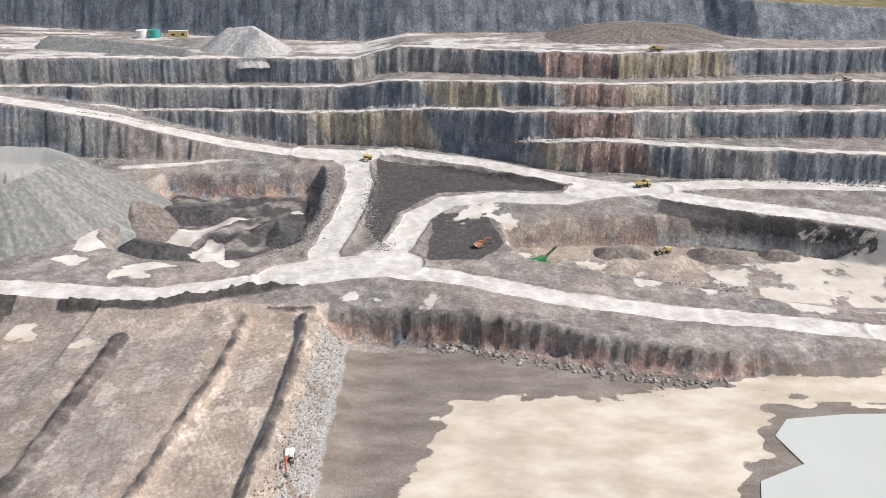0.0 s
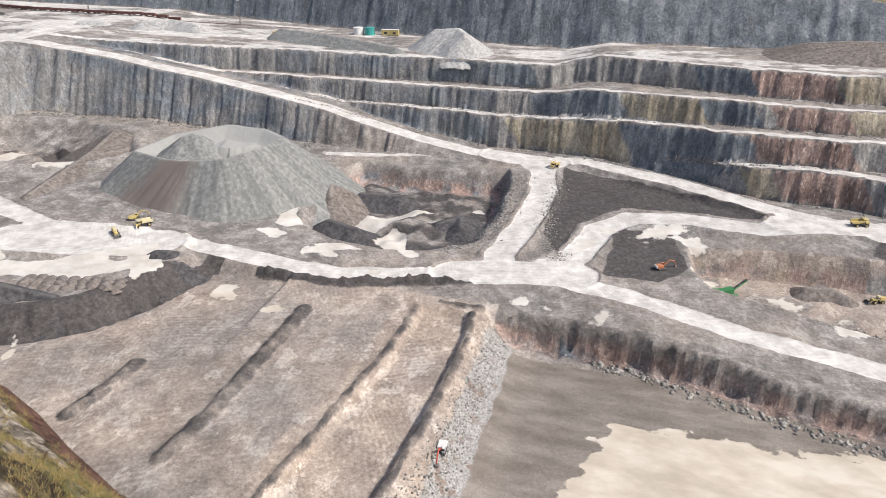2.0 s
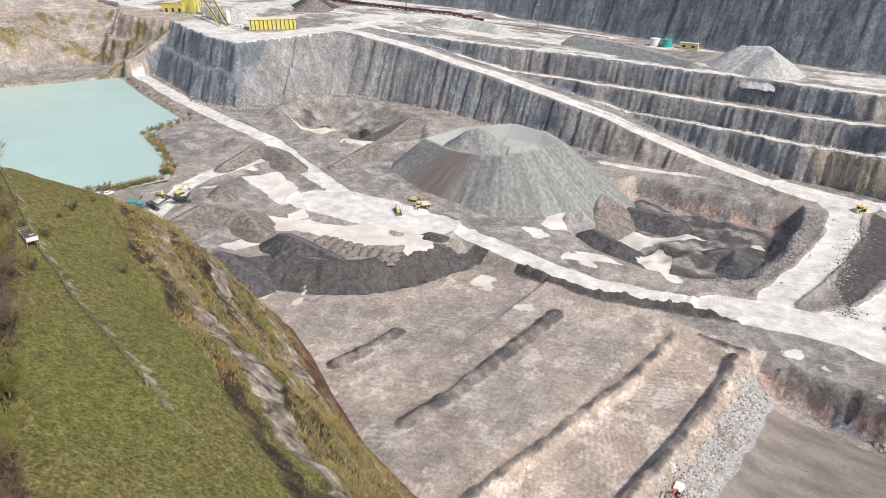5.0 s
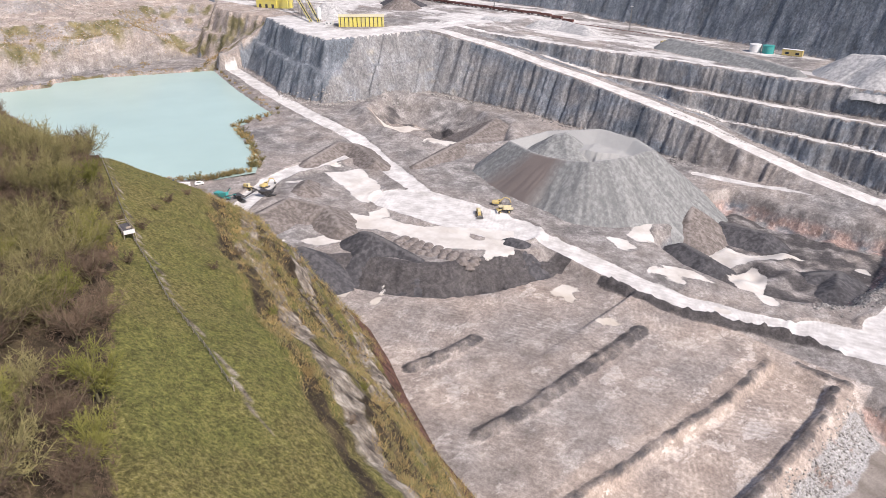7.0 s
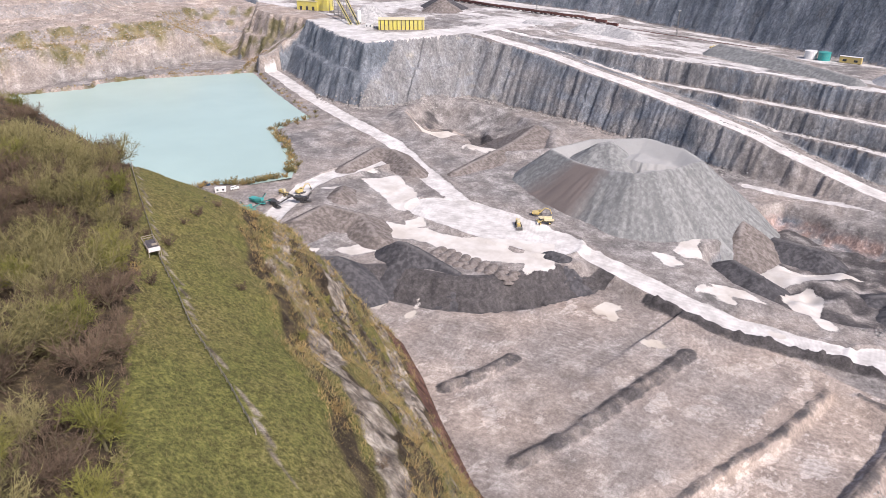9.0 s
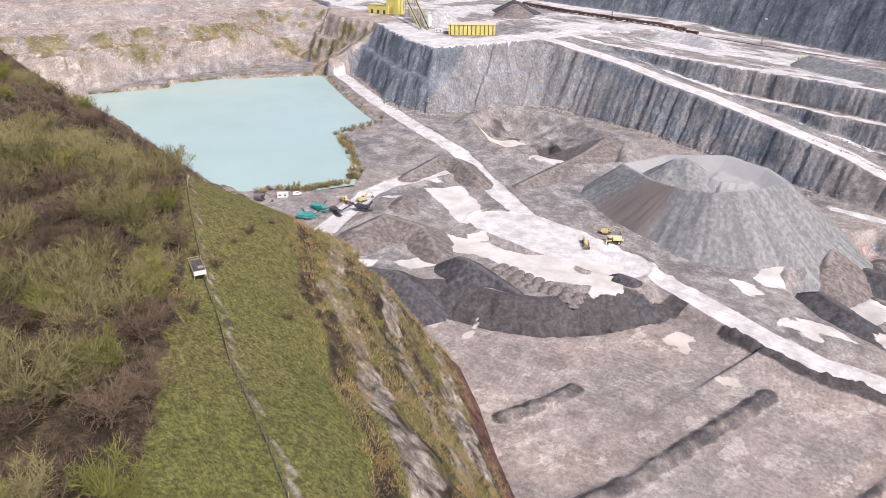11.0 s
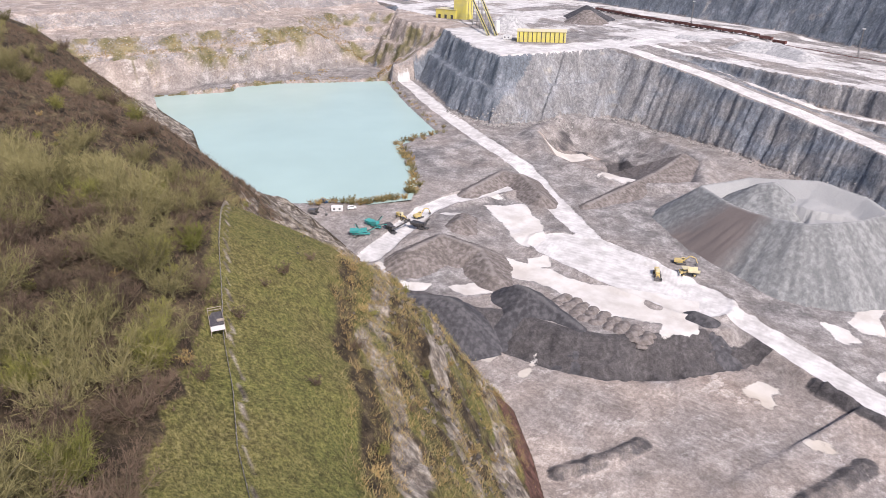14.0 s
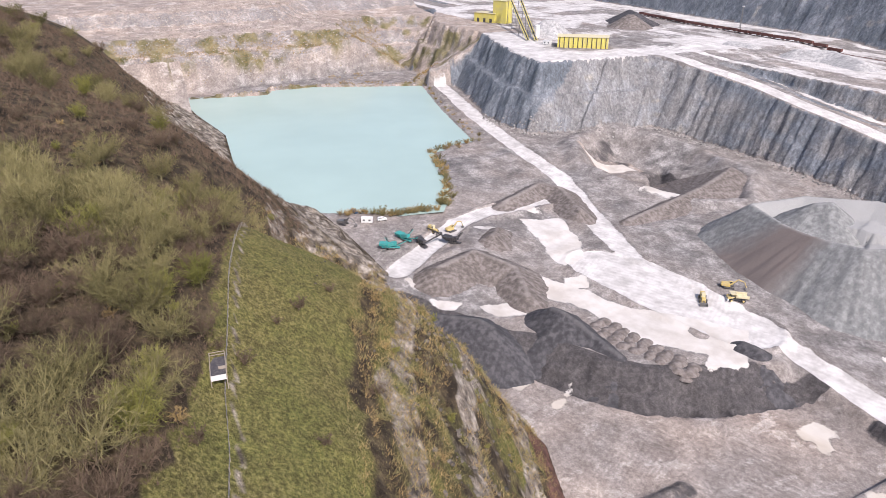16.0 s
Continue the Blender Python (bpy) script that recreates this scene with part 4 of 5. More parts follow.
big_pile = stockpile("stockpile", [(-207, 359, 26), (-209, 345, 25.5), (-214, 332, 24.5), (-223, 321, 23), (-246, 318, 20.5), (-264, 320, 19.5), (-287, 327, 20), (-274, 347, 25), (-246, 363, 29), (-222, 364, 28)], 0.84,
                     GREY_STONE, "huge pale grey cone of crushed stone with a hollow top", True, 7.0, 0.9, 1, 0.3, -116)
peak = stockpile("peak", [(-262, 339, 27), (-257, 343, 28.5)], 0.7, GREY_STONE, "", step=1.0, seed=9, ragged=0.3)
peak.parent = big_pile
del peak["category"]
for ridge, slope, mat, label, seed in (
        ([(-264, 190, 7.5), (-259, 191, 8.5), (-251, 194, 6), (-243, 196, 3.5), (-231, 198, 1.8)], 0.62, DARK_STONE, "near-black heap of fine crushed stone with a sharp ridge", 11),
        ([(-294, 141, 4.5), (-283, 150, 5), (-272, 160, 6.5), (-266, 163, 5)], 0.6, DARK_STONE, "low dark heap of fine stone at the hill's foot", 12),
        ([(-215, 245, 3), (-209, 246, 3.2)], 0.6, DARK_STONE, "small rounded dark grit heap beside the slurry", 13),
        ([(-316, 164, 9), (-322, 186, 10), (-302, 196, 8), (-282, 190, 5)], 0.5, BROWN_STONE, "long dark grey dune of crushed stone", 14),
        ([(-344, 212, 8), (-336, 204, 9)], 0.55, BROWN_STONE, "dark grit heap by the slurry flat", 24),
        ([(-374, 234, 8), (-386, 266, 10), (-374, 272, 10), (-344, 264, 8)], 0.55, BROWN_STONE, "grey-brown spoil heap beside the haul road", 15),
        ([(-329, 284, 4), (-333, 312, 6), (-344, 356, 7), (-356, 390, 9)], 0.5, BROWN_STONE, "long grey-brown spoil ridge behind the great pile", 16),
        ([(-160, 318, -5), (-144, 314, -6)], 0.6, DARK_STONE, "dark spoil mound among white slurry", 17),
        ([(-162, 367, -8), (-138, 370, -8)], 0.6, DARK_STONE, "dark flat-topped mound under the rock wall", 18),
        ([(-172, 346, -2), (-176, 356, 0)], 0.6, BROWN_STONE, "small brown spoil heap at the great pile's foot", 19),
        ([(-104, 342, -10), (-94, 352, -9), (-90, 335, -9)], 0.5, DARK_STONE, "broken dark rubble mound in the basin", 20),
        ([(-165, 536, 64), (-146, 533, 66), (-138, 522, 64)], 0.68, PALE_STONE, "large pale grey cone of crushed stone on the terrace", 21),
        ([(-305, 545, 57), (-250, 530, 56), (-190, 512, 53)], 0.62, GREY_STONE, "long grey stone bank with a pale crest", 22),
        ([(100, 534, 67), (135, 538, 69), (178, 534, 67)], 0.3, BROWN_STONE, "broad reddish-brown earth mound on the terrace", 23),
        ([(-446, 548, 57), (-424, 560, 58), (-392, 552, 56)], 0.5, PALE_STONE, "low pale stone heaps on the plant terrace", 25),
        ([(-500, 534, 57), (-482, 540, 57)], 0.5, PALE_STONE, "low pale grit heap on the plant terrace", 26),
        ([(84, 329, -14.5), (95, 331, -14.5), (102, 327, -16)], 0.6, BROWN_STONE, "brown spoil heap on the pit floor", 27),
        ([(136, 327, -14.5), (148, 326, -14.5)], 0.45, BROWN_STONE, "brown earth mound on the pit floor", 28),
        ([(170, 327, -15), (178, 326, -15)], 0.6, BROWN_STONE, "small brown earth mound on the pit floor", 29),
        ([(-618, 424, 68), (-612, 430, 68)], 0.72, PALE_STONE, "pale cone of crushed stone under the conveyor", 30),
        ([(-627, 530, 66), (-622, 532, 66)], 0.6, BROWN_STONE, "pinkish stone cone by the railway", 31),
        ([(-660, 560, 66), (-640, 550, 66)], 0.5, DARK_STONE, "dark stone heap by the railway", 32)):
    stockpile("stockpile", ridge, slope, mat, label, step=1.3 if ridge[0][2] > 50 else 1.0, seed=seed, ragged=0.5)


def tipped_load():
    """A lorry load of grit as it was tipped: a low uneven mound."""
    r = random.Random(44)
    rings, around = 4, 11
    verts, faces = [(0, 0, 1.1)], []
    for i in range(1, rings + 1):
        for k in range(around):
            a = 6.283 * k / around
            q = i / rings * (1 + 0.16 * (r.random() - 0.5))
            verts.append((3.3 * q * math.cos(a), 2.6 * q * math.sin(a), 1.1 * (1 - (i / rings) ** 1.5) - 0.35 * (i == rings) + 0.12 * r.random()))
    for k in range(around):
        n = (k + 1) % around
        faces.append((0, 1 + k, 1 + n))
        for i in range(rings - 1):
            b = 1 + i * around
            faces.append((b + k, b + around + k, b + around + n, b + n))
    me = bpy.data.meshes.new("tipped_load")
    me.from_pydata(verts, [], faces)
    me.polygons.foreach_set("use_smooth", [True] * len(me.polygons))
    lay = me.attributes.new("lay", "FLOAT_COLOR", "POINT")
    lay.data.foreach_set("color", [0.1, 0.0, 0.6, 1.0] * len(verts))
    me.materials.append(BROWN_STONE)
    return me


load_mesh = tipped_load()
rnd = random.Random(12)
for row in range(5):
    for k in range(9):
        u, v = (k + 0.4 * rnd.random()) / 8, (row + 0.4 * rnd.random()) / 4
        x, y = -252 + 40 * u - 4 * v, 199 + 13 * u + (10 - 4 * u) * v
        o = tagged(new("tipped_load", load_mesh), "small mound of tipped dark grit on the tip's top", "grit mound", "loads tipped side by side")
        o.matrix_basis = Matrix.Translation((x, y, float(height_at(np.array(x), np.array(y))))) @ pose(0, 0, 0, 0, 0, 360 * rnd.random()) @ Matrix.Scale(0.75 + 0.4 * rnd.random(), 4)


# ---- building parts ----
def part(name, bm, mat, parent=None, label=""):
    me = bpy.data.meshes.new(name)
    bm.to_mesh(me)
    bm.free()
    me.materials.append(mat)
    ob = new(name, me)
    ob.parent = parent
    if label:
        ob["label"] = label
    return ob


def box(sx, sy, sz, at=(0, 0, 0), turn=(0, 0, 0), bevel=0.06, taper=1.0, bm=None):
    """A bevelled block resting with its base at the place given."""
    bm = bm or bmesh.new()
    old = set(bm.verts)
    r = bmesh.ops.create_cube(bm, size=1.0)
    vs = r["verts"]
    for v in vs:
        k = taper if v.co.z > 0 else 1.0
        v.co = Vector((v.co.x * sx * k, v.co.y * sy * k, (v.co.z + 0.5) * sz))
    if bevel:
        es = list({e for v in vs for e in v.link_edges})
        bmesh.ops.bevel(bm, geom=es, offset=min(bevel, min(sx, sy, sz) * 0.3), segments=1, affect="EDGES")
    m = pose(*at, *turn)
    for v in bm.verts:
        if v not in old:
            v.co = m @ v.co
    return bm


def rod(a, b, r, sides=8, bm=None, r2=None):
    bm = bm or bmesh.new()
    a, b = Vector(a), Vector(b)
    q = (b - a).to_track_quat("Z", "Y").to_matrix().to_4x4()
    bmesh.ops.create_cone(bm, cap_ends=True, segments=sides, radius1=r, radius2=r if r2 is None else r2, depth=(b - a).length,
                          matrix=Matrix.Translation((a + b) / 2) @ q)
    return bm


def thing(name, label, category, group=""):
    return tagged(new(name), label, category, group)


RUBBER = paint("tyre_rubber", (0.025, 0.025, 0.027), 0.85, 0, 0.5)
STEEL = paint("worn_steel", (0.22, 0.22, 0.22), 0.5, 0.7, 0.5)
YELLOW = paint("machine_yellow", (0.6, 0.46, 0.15), 0.55, 0, 0.75)
GLASS_DARK = paint("cab_glass", (0.03, 0.04, 0.05), 0.08, 0, 0.1)
WHITE = paint("white_paint", (0.75, 0.75, 0.73), 0.5, 0, 0.3)
RED = paint("red_paint", (0.55, 0.07, 0.04), 0.45, 0, 0.3)
ORANGE = paint("orange_paint", (0.5, 0.17, 0.07), 0.6, 0, 0.6)
GREEN = paint("green_paint", (0.03, 0.22, 0.07), 0.5, 0, 0.3)
TEAL = paint("teal_paint", (0.03, 0.32, 0.3), 0.5, 0, 0.3)
DARK_IRON = paint("dark_iron", (0.06, 0.06, 0.065), 0.6, 0.4, 0.4)
CREAM = paint("cream_paint", (0.62, 0.56, 0.36), 0.6, 0, 0.4)
SHED_YELLOW = paint("faded_yellow_cladding", (0.66, 0.58, 0.14), 0.6, 0, 0.35, 0.2)
RUST = paint("rusted_red_steel", (0.15, 0.05, 0.042), 0.7, 0.2, 0.4)
BLUE = paint("dark_blue_paint", (0.03, 0.07, 0.14), 0.35, 0, 0.1)
TIMBER = paint("weathered_timber", (0.36, 0.31, 0.25), 0.8, 0, 0.4, 3)
DECK = paint("dark_decking", (0.075, 0.072, 0.08), 0.8, 0, 0.25, 2)


def wheel(parent, x, y, r, w):
    t = part("wheel", rod((x, y - w / 2, r), (x, y + w / 2, r), r, 16), RUBBER, parent)
    part("rim", rod((x, y - w / 2 - 0.03, r), (x, y + w / 2 + 0.03, r), r * 0.5, 12), YELLOW, t)


def dump_truck(body_mat, label):
    o = thing("dump_truck", label, "dump truck", "quarry dump trucks")
    part("chassis", box(8.6, 2.4, 0.7, (0, 0, 1.1)), DARK_IRON, o)
    bm = box(5.4, 3.6, 0.3, (-1.6, 0, 2.1), (0, -6, 0))
    box(5.4, 0.25, 1.4, (-1.6, 1.75, 2.2), (0, -6, 0), bm=bm)
    box(5.4, 0.25, 1.4, (-1.6, -1.75, 2.2), (0, -6, 0), bm=bm)
    box(0.3, 3.6, 1.9, (1.2, 0, 2.3), bm=bm)
    box(2.4, 3.5, 0.2, (2.3, 0, 4.0), bm=bm)
    part("tipping_body", bm, body_mat, o)
    part("bonnet", box(2.2, 2.6, 1.2, (3.4, 0, 1.5), taper=0.94), YELLOW, o)
    cab = part("cab", box(1.6, 1.5, 1.6, (2.6, 0.75, 2.3), taper=0.92), YELLOW, o)
    part("window", box(1.45, 1.54, 0.8, (2.66, 0.76, 2.85), bevel=0.02), GLASS_DARK, cab)
    part("bumper", box(0.5, 3.3, 0.7, (4.5, 0, 0.9)), WHITE, o)
    for x in (3.0, -2.0):
        for y in (1.45, -1.45):
            wheel(o, x, y, 0.95, 0.8 if x > 0 else 1.1)
    return o


def wheel_loader():
    o = thing("wheel_loader", "dusty yellow wheel loader with its bucket lowered", "wheel loader")
    part("engine_cover", box(3.4, 2.2, 1.5, (-2.2, 0, 1.5), taper=0.9), YELLOW, o)
    part("front_frame", box(2.4, 1.6, 1.0, (1.5, 0, 1.2)), YELLOW, o)
    cab = part("cab", box(1.7, 1.7, 1.9, (-0.3, 0, 1.9), taper=0.9), CREAM, o)
    part("window", box(1.62, 1.66, 0.95, (-0.3, 0, 2.5), taper=0.93, bevel=0.02), GLASS_DARK, cab)
    for y in (0.65, -0.65):
        part("lift_arm", rod((1.2, y, 2.1), (3.9, y, 0.8), 0.2, 6), YELLOW, o)
    bm = box(0.2, 3.3, 1.3, (4.2, 0, 0.2), (0, 12, 0))
    box(1.4, 3.3, 0.18, (4.9, 0, 0.12), bm=bm)
    box(1.3, 0.15, 1.0, (4.8, 1.6, 0.2), bm=bm)
    box(1.3, 0.15, 1.0, (4.8, -1.6, 0.2), bm=bm)
    part("bucket", bm, STEEL, o)
    for x in (1.7, -1.9):
        for y in (1.25, -1.25):
            wheel(o, x, y, 0.9, 0.7)
    return o


def excavator(body, arm, label, reach=1.0):
    o = thing("excavator", label, "excavator")
    for y in (1.35, -1.35):
        bm = box(4.6, 0.65, 0.9, (0, y, 0), bevel=0.3)
        part("track", bm, DARK_IRON, o)
    part("undercarriage", box(2.4, 2.2, 0.5, (0, 0, 0.6)), DARK_IRON, o)
    part("engine_house", box(3.4, 2.9, 1.3, (-1.1, 0, 1.15), taper=0.95), body, o)
    part("counterweight", box(0.9, 2.9, 1.2, (-3.0, 0, 1.15), bevel=0.25), body if body is not ORANGE else WHITE, o)
    cab = part("cab", box(1.7, 1.0, 1.8, (0.9, 0.9, 1.2), taper=0.93), body, o)
    part("window", box(1.62, 1.04, 0.9, (0.95, 0.9, 1.85), bevel=0.02), GLASS_DARK, cab)
    bm = rod((0.8, -0.1, 1.8), (3.6 * reach, -0.1, 4.6), 0.36, 6, r2=0.32)
    rod((3.6 * reach, -0.1, 4.6), (6.2 * reach, -0.1, 3.8), 0.32, 6, bm, 0.26)
    part("boom", bm, arm, o)
    part("dipper", rod((6.2 * reach, -0.1, 3.9), (7.4 * reach, -0.1, 1.3), 0.26, 6, r2=0.2), arm, o)
    part("ram", rod((1.6, -0.1, 1.6), (3.4 * reach, -0.1, 3.9), 0.12, 6), STEEL, o)
    part("bucket", box(1.2, 1.4, 1.1, (7.1 * reach, -0.1, 0.2), (0, 25, 0), taper=0.7), STEEL, o)
    return o


def screener(mat, label, arms):
    """Tracked screen with a hopper and folding conveyors: length, height of tip and bearing of each."""
    o = thing("mobile_screen", label, "mobile screen")
    for y in (1.0, -1.0):
        part("track", box(4.0, 0.5, 0.9, (0, y, 0), bevel=0.25), DARK_IRON, o)
    part("frame", box(9.0, 1.8, 0.5, (0, 0, 0.9)), mat, o)
    part("screen_box", box(5.0, 2.2, 1.6, (0.5, 0, 2.0), (0, -12, 0)), mat, o)
    bm = box(3.4, 3.0, 1.4, (-3.6, 0, 1.9), taper=1.25)
    part("hopper", bm, mat, o)
    part("engine_box", box(2.2, 1.7, 1.3, (-0.8, 0, 1.2)), mat, o)
    for length, tip, bearing in arms:
        c, s = math.cos(radians(bearing)), math.sin(radians(bearing))
        a, b = Vector((2.2 * c, 2.2 * s, 1.5)), Vector((length * c, length * s, tip))
        r = math.degrees(math.atan2(tip - 1.5, length - 2.2))
        mid = (a + b) / 2
        bm = box((b - a).length, 1.0, 0.35, (mid.x, mid.y, mid.z), (0, -r, bearing))
        belt = part("conveyor", bm, mat, o)
        part("belt", box((b - a).length, 0.7, 0.08, (mid.x, mid.y, mid.z + 0.38), (0, -r, bearing), 0), RUBBER, belt)
    return o


def stand(o, x, y, turn, dz=0.0):
    z = float(height_at(np.array(x, float), np.array(y, float)))
    o.matrix_basis = pose(x, y, z + dz, 0, 0, turn)
    return o


def spot(x, y, turn):
    return pose(x, y, float(height_at(np.array(x, float), np.array(y, float))), 0, 0, turn)


# machines on the main floor
loader = stand(wheel_loader(), -249, 258, -40)
copy_thing(loader, spot(115, 330, 200))
copy_thing(loader, spot(-362, 184, 10))
copy_thing(loader, spot(-318, 560, 60))
truck = stand(dump_truck(CREAM, "cream and yellow rigid dump truck on the chalky floor"), -242, 271, -120)
truck_b = stand(dump_truck(YELLOW, "dusty yellow dump truck on a haul road"), 114, 381, 15)
copy_thing(truck_b, spot(-52, 422, 250))
copy_thing(truck_b, spot(139, 477, 185))
stand(excavator(YELLOW, YELLOW, "yellow tracked excavator digging at the great pile"), -254, 279, 45)
stand(excavator(YELLOW, YELLOW, "yellow tracked excavator feeding the mobile screens"), -359, 193, 100)
stand(excavator(WHITE, RED, "red and white drill rig on the rubble slope"), -52, 172, -85)
stand(excavator(ORANGE, ORANGE, "orange excavator among rubble on the pit floor"), 16, 315, 30)
stand(excavator(CREAM, CREAM, "dusty pale excavator on a berm"), 257, 452, 160)
stand(excavator(STEEL, STEEL, "grey excavator in a small hollow"), -387, 144, 40)
stand(screener(GREEN, "green tracked screen with raised conveyors", ((9, 4.5, 25), (8, 4.5, 150))), 45, 313, 20).scale = (1.7, 1.5, 1.5)
stand(screener(TEAL, "teal tracked crusher with folded conveyors", ((8, 4, 10), (7, 3.5, 120), (7, 3.5, 250))), -352, 156, 60)
stand(screener(TEAL, "teal mobile screen beside stone heaps", ((9, 4, 0), (7, 3.5, 100))), -358, 166, 20)
stand(screener(DARK_IRON, "dark iron tracked screen with a long conveyor", ((11, 4, 180), (7, 3.5, 80))), -344, 186, 30)
stand(screener(DARK_IRON, "dusty dark crusher with a pale conveyor", ((10, 4, 90),)), -350, 172, 0)


def cabin(label, sx, sy, sz, mat):
    o = thing("site_cabin", label, "site cabin")
    part("body", box(sx, sy, sz, (0, 0, 0.3)), mat, o)
    part("roof", box(sx + 0.2, sy + 0.2, 0.15, (0, 0, sz + 0.3)), WHITE, o)
    for k in (-0.25, 0.25):
        part("window", box(sx * 0.18, 0.1, sz * 0.35, (k * sx, -sy / 2, 1.3), bevel=0.01), GLASS_DARK, o)
    part("skid", box(sx * 0.9, sy * 0.6, 0.3, (0, 0, 0)), DARK_IRON, o)
    return o


def van(mat, label):
    o = thing("van", label, "van")
    part("body", box(5.0, 1.9, 1.2, (0, 0, 0.4), bevel=0.2), mat, o)
    part("cabin", box(3.6, 1.75, 0.8, (-0.5, 0, 1.5), bevel=0.15, taper=0.85), mat, o)
    part("window", box(3.2, 1.78, 0.45, (-0.5, 0, 1.62), bevel=0.05, taper=0.9), GLASS_DARK, o)
    for x in (1.6, -1.6):
        for y in (0.85, -0.85):
            part("wheel", rod((x, y - 0.12, 0.36), (x, y + 0.12, 0.36), 0.36, 12), RUBBER, o)
    return o


stand(cabin("white portable site cabin by the lake", 6.0, 2.6, 2.5, WHITE), -384, 156, 60)
stand(van(WHITE, "white van parked near the lake"), -383, 164, 80)
stand(van(BLUE, "dark blue van parked on the lake shore"), -399, 154, 20)


# ---- plant terrace ----
def shed():
    o = thing("storage_shed", "long yellow ribbed steel storage shed with a pale roof", "shed")
    L, W, Hh = 34.0, 12.0, 7.5
    part("wall", box(L, W, Hh, (0, 0, 0), bevel=0.05), SHED_YELLOW, o)
    bm = box(L + 0.8, W * 0.56, 0.25, (0, W * 0.26, Hh + 0.2), (-9, 0, 0), 0.03)
    box(L + 0.8, W * 0.56, 0.25, (0, -W * 0.26, Hh + 0.2), (9, 0, 0), 0.03, bm=bm)
    part("roof", bm, CREAM, o, "pale yellow sheet roof")
    for k in range(11):
        part("rib", box(0.5, 0.35, Hh - 0.5, (-L / 2 + 1.5 + k * 3.1, -W / 2 - 0.17, 0), bevel=0.03), DARK_IRON, o)
    part("door", box(0.2, 4.5, 5.0, (L / 2 + 0.02, 0, 0), bevel=0.02), WHITE, o)
    return o


stand(shed(), -549, 416, 50).scale = (1.22, 1.22, 1.2)
stand(cabin("white plant cabin beside the shed", 7.0, 3.5, 3.2, WHITE), -572, 396, 30)


def silo():
    o = thing("silo", "tall white cylindrical silo", "silo")
    part("tank", rod((0, 0, 2), (0, 0, 12), 2.2, 20), WHITE, o)
    part("cone", rod((0, 0, 12), (0, 0, 13), 2.2, 20, None, 0.5), WHITE, o)
    for a in range(4):
        part("leg", rod((1.8 * math.cos(a * 1.57), 1.8 * math.sin(a * 1.57), 0), (1.8 * math.cos(a * 1.57), 1.8 * math.sin(a * 1.57), 2.2), 0.2, 6), STEEL, o)
    return o


stand(silo(), -600, 404, 0)


def conveyor(a, b, label, mat):
    o = thing("conveyor", label, "conveyor")
    a, b = Vector(a), Vector(b)
    o.location = a
    d = b - a
    flat = Vector((d.x, d.y, 0))
    side = Vector((-d.y, d.x, 0)).normalized()
    for s in (1.1, -1.1):
        part("girder", rod(side * s, d + side * s, 0.35, 4), mat, o)
    n = 14
    for k in range(n):
        p = d * (k / n)
        part("brace", rod(p + side * 1.1, d * ((k + 1) / n) - side * 1.1, 0.15, 4), mat, o)
    part("belt", rod((0, 0, 0.3), d + Vector((0, 0, 0.3)), 0.5, 6), RUBBER, o)
    for k in (0.35, 0.7, 0.97):
        p = d * k
        for s in (1.1, -1.1):
            part("trestle", rod(p + side * s, (p.x + side.x * s * 2, p.y + side.y * s * 2, float(height_at(np.array(a.x + p.x), np.array(a.y + p.y))) - a.z), 0.22, 6), STEEL, o)
    return o


conveyor((-596, 392, 55), (-690, 430, 82), "inclined yellow lattice conveyor up to the plant", SHED_YELLOW)
conveyor((-592, 398, 55), (-684, 438, 82), "second yellow inclined conveyor beside the first", SHED_YELLOW)


def plant_building():
    o = thing("crushing_plant", "yellow clad crushing plant tower", "plant building")
    part("tower", box(16, 12, 22, (0, 0, 0), bevel=0.05), SHED_YELLOW, o)
    part("annex", box(26, 14, 9, (-18, 0, 0), bevel=0.05), SHED_YELLOW, o)
    part("roof", box(17, 13, 0.6, (0, 0, 22)), CREAM, o)
    part("annex_roof", box(27, 15, 0.5, (-18, 0, 9)), CREAM, o)
    for k in range(3):
        part("door", box(3.0, 0.2, 4.0, (-26 + k * 8, -7.05, 0), bevel=0.02), DARK_IRON, o)
    return o


stand(plant_building(), -712, 436, 25)


def water_tank(mat, label):
    o = thing("tank", label, "tank")
    part("shell", rod((0, 0, 0), (0, 0, 6), 4.5, 24), mat, o)
    part("lid", rod((0, 0, 6), (0, 0, 6.5), 4.6, 24, None, 1.0), mat, o)
    part("ladder", rod((4.6, 0, 0), (4.6, 0, 6.3), 0.15, 6), STEEL, o)
    return o


stand(water_tank(WHITE, "dusty white round steel tank on the terrace"), -250, 582, 0)
stand(water_tank(TEAL, "green round steel tank on the terrace"), -240, 583, 0)
stand(cabin("long ochre container by the tanks", 15, 4, 4.5, YELLOW), -222, 586, 8)


def mast():
    o = thing("lighting_mast", "tall grey lattice lighting mast", "mast")
    for a in range(3):
        c, s = math.cos(a * 2.094), math.sin(a * 2.094)
        part("leg", rod((0.8 * c, 0.8 * s, 0), (0.3 * c, 0.3 * s, 21), 0.16, 6), STEEL, o)
    for k in range(10):
        part("brace", rod((0.7 * math.cos(k), 0.7 * math.sin(k), k * 2.1), (0.6 * math.cos(k + 2), 0.6 * math.sin(k + 2), k * 2.1 + 2.1), 0.09, 5), STEEL, o)
    part("lamp_head", box(2.6, 0.6, 1.2, (0, 0, 21)), WHITE, o)
    return o


the_mast = stand(mast(), -378, 600, 0)
copy_thing(the_mast, spot(-560, 612, 0))


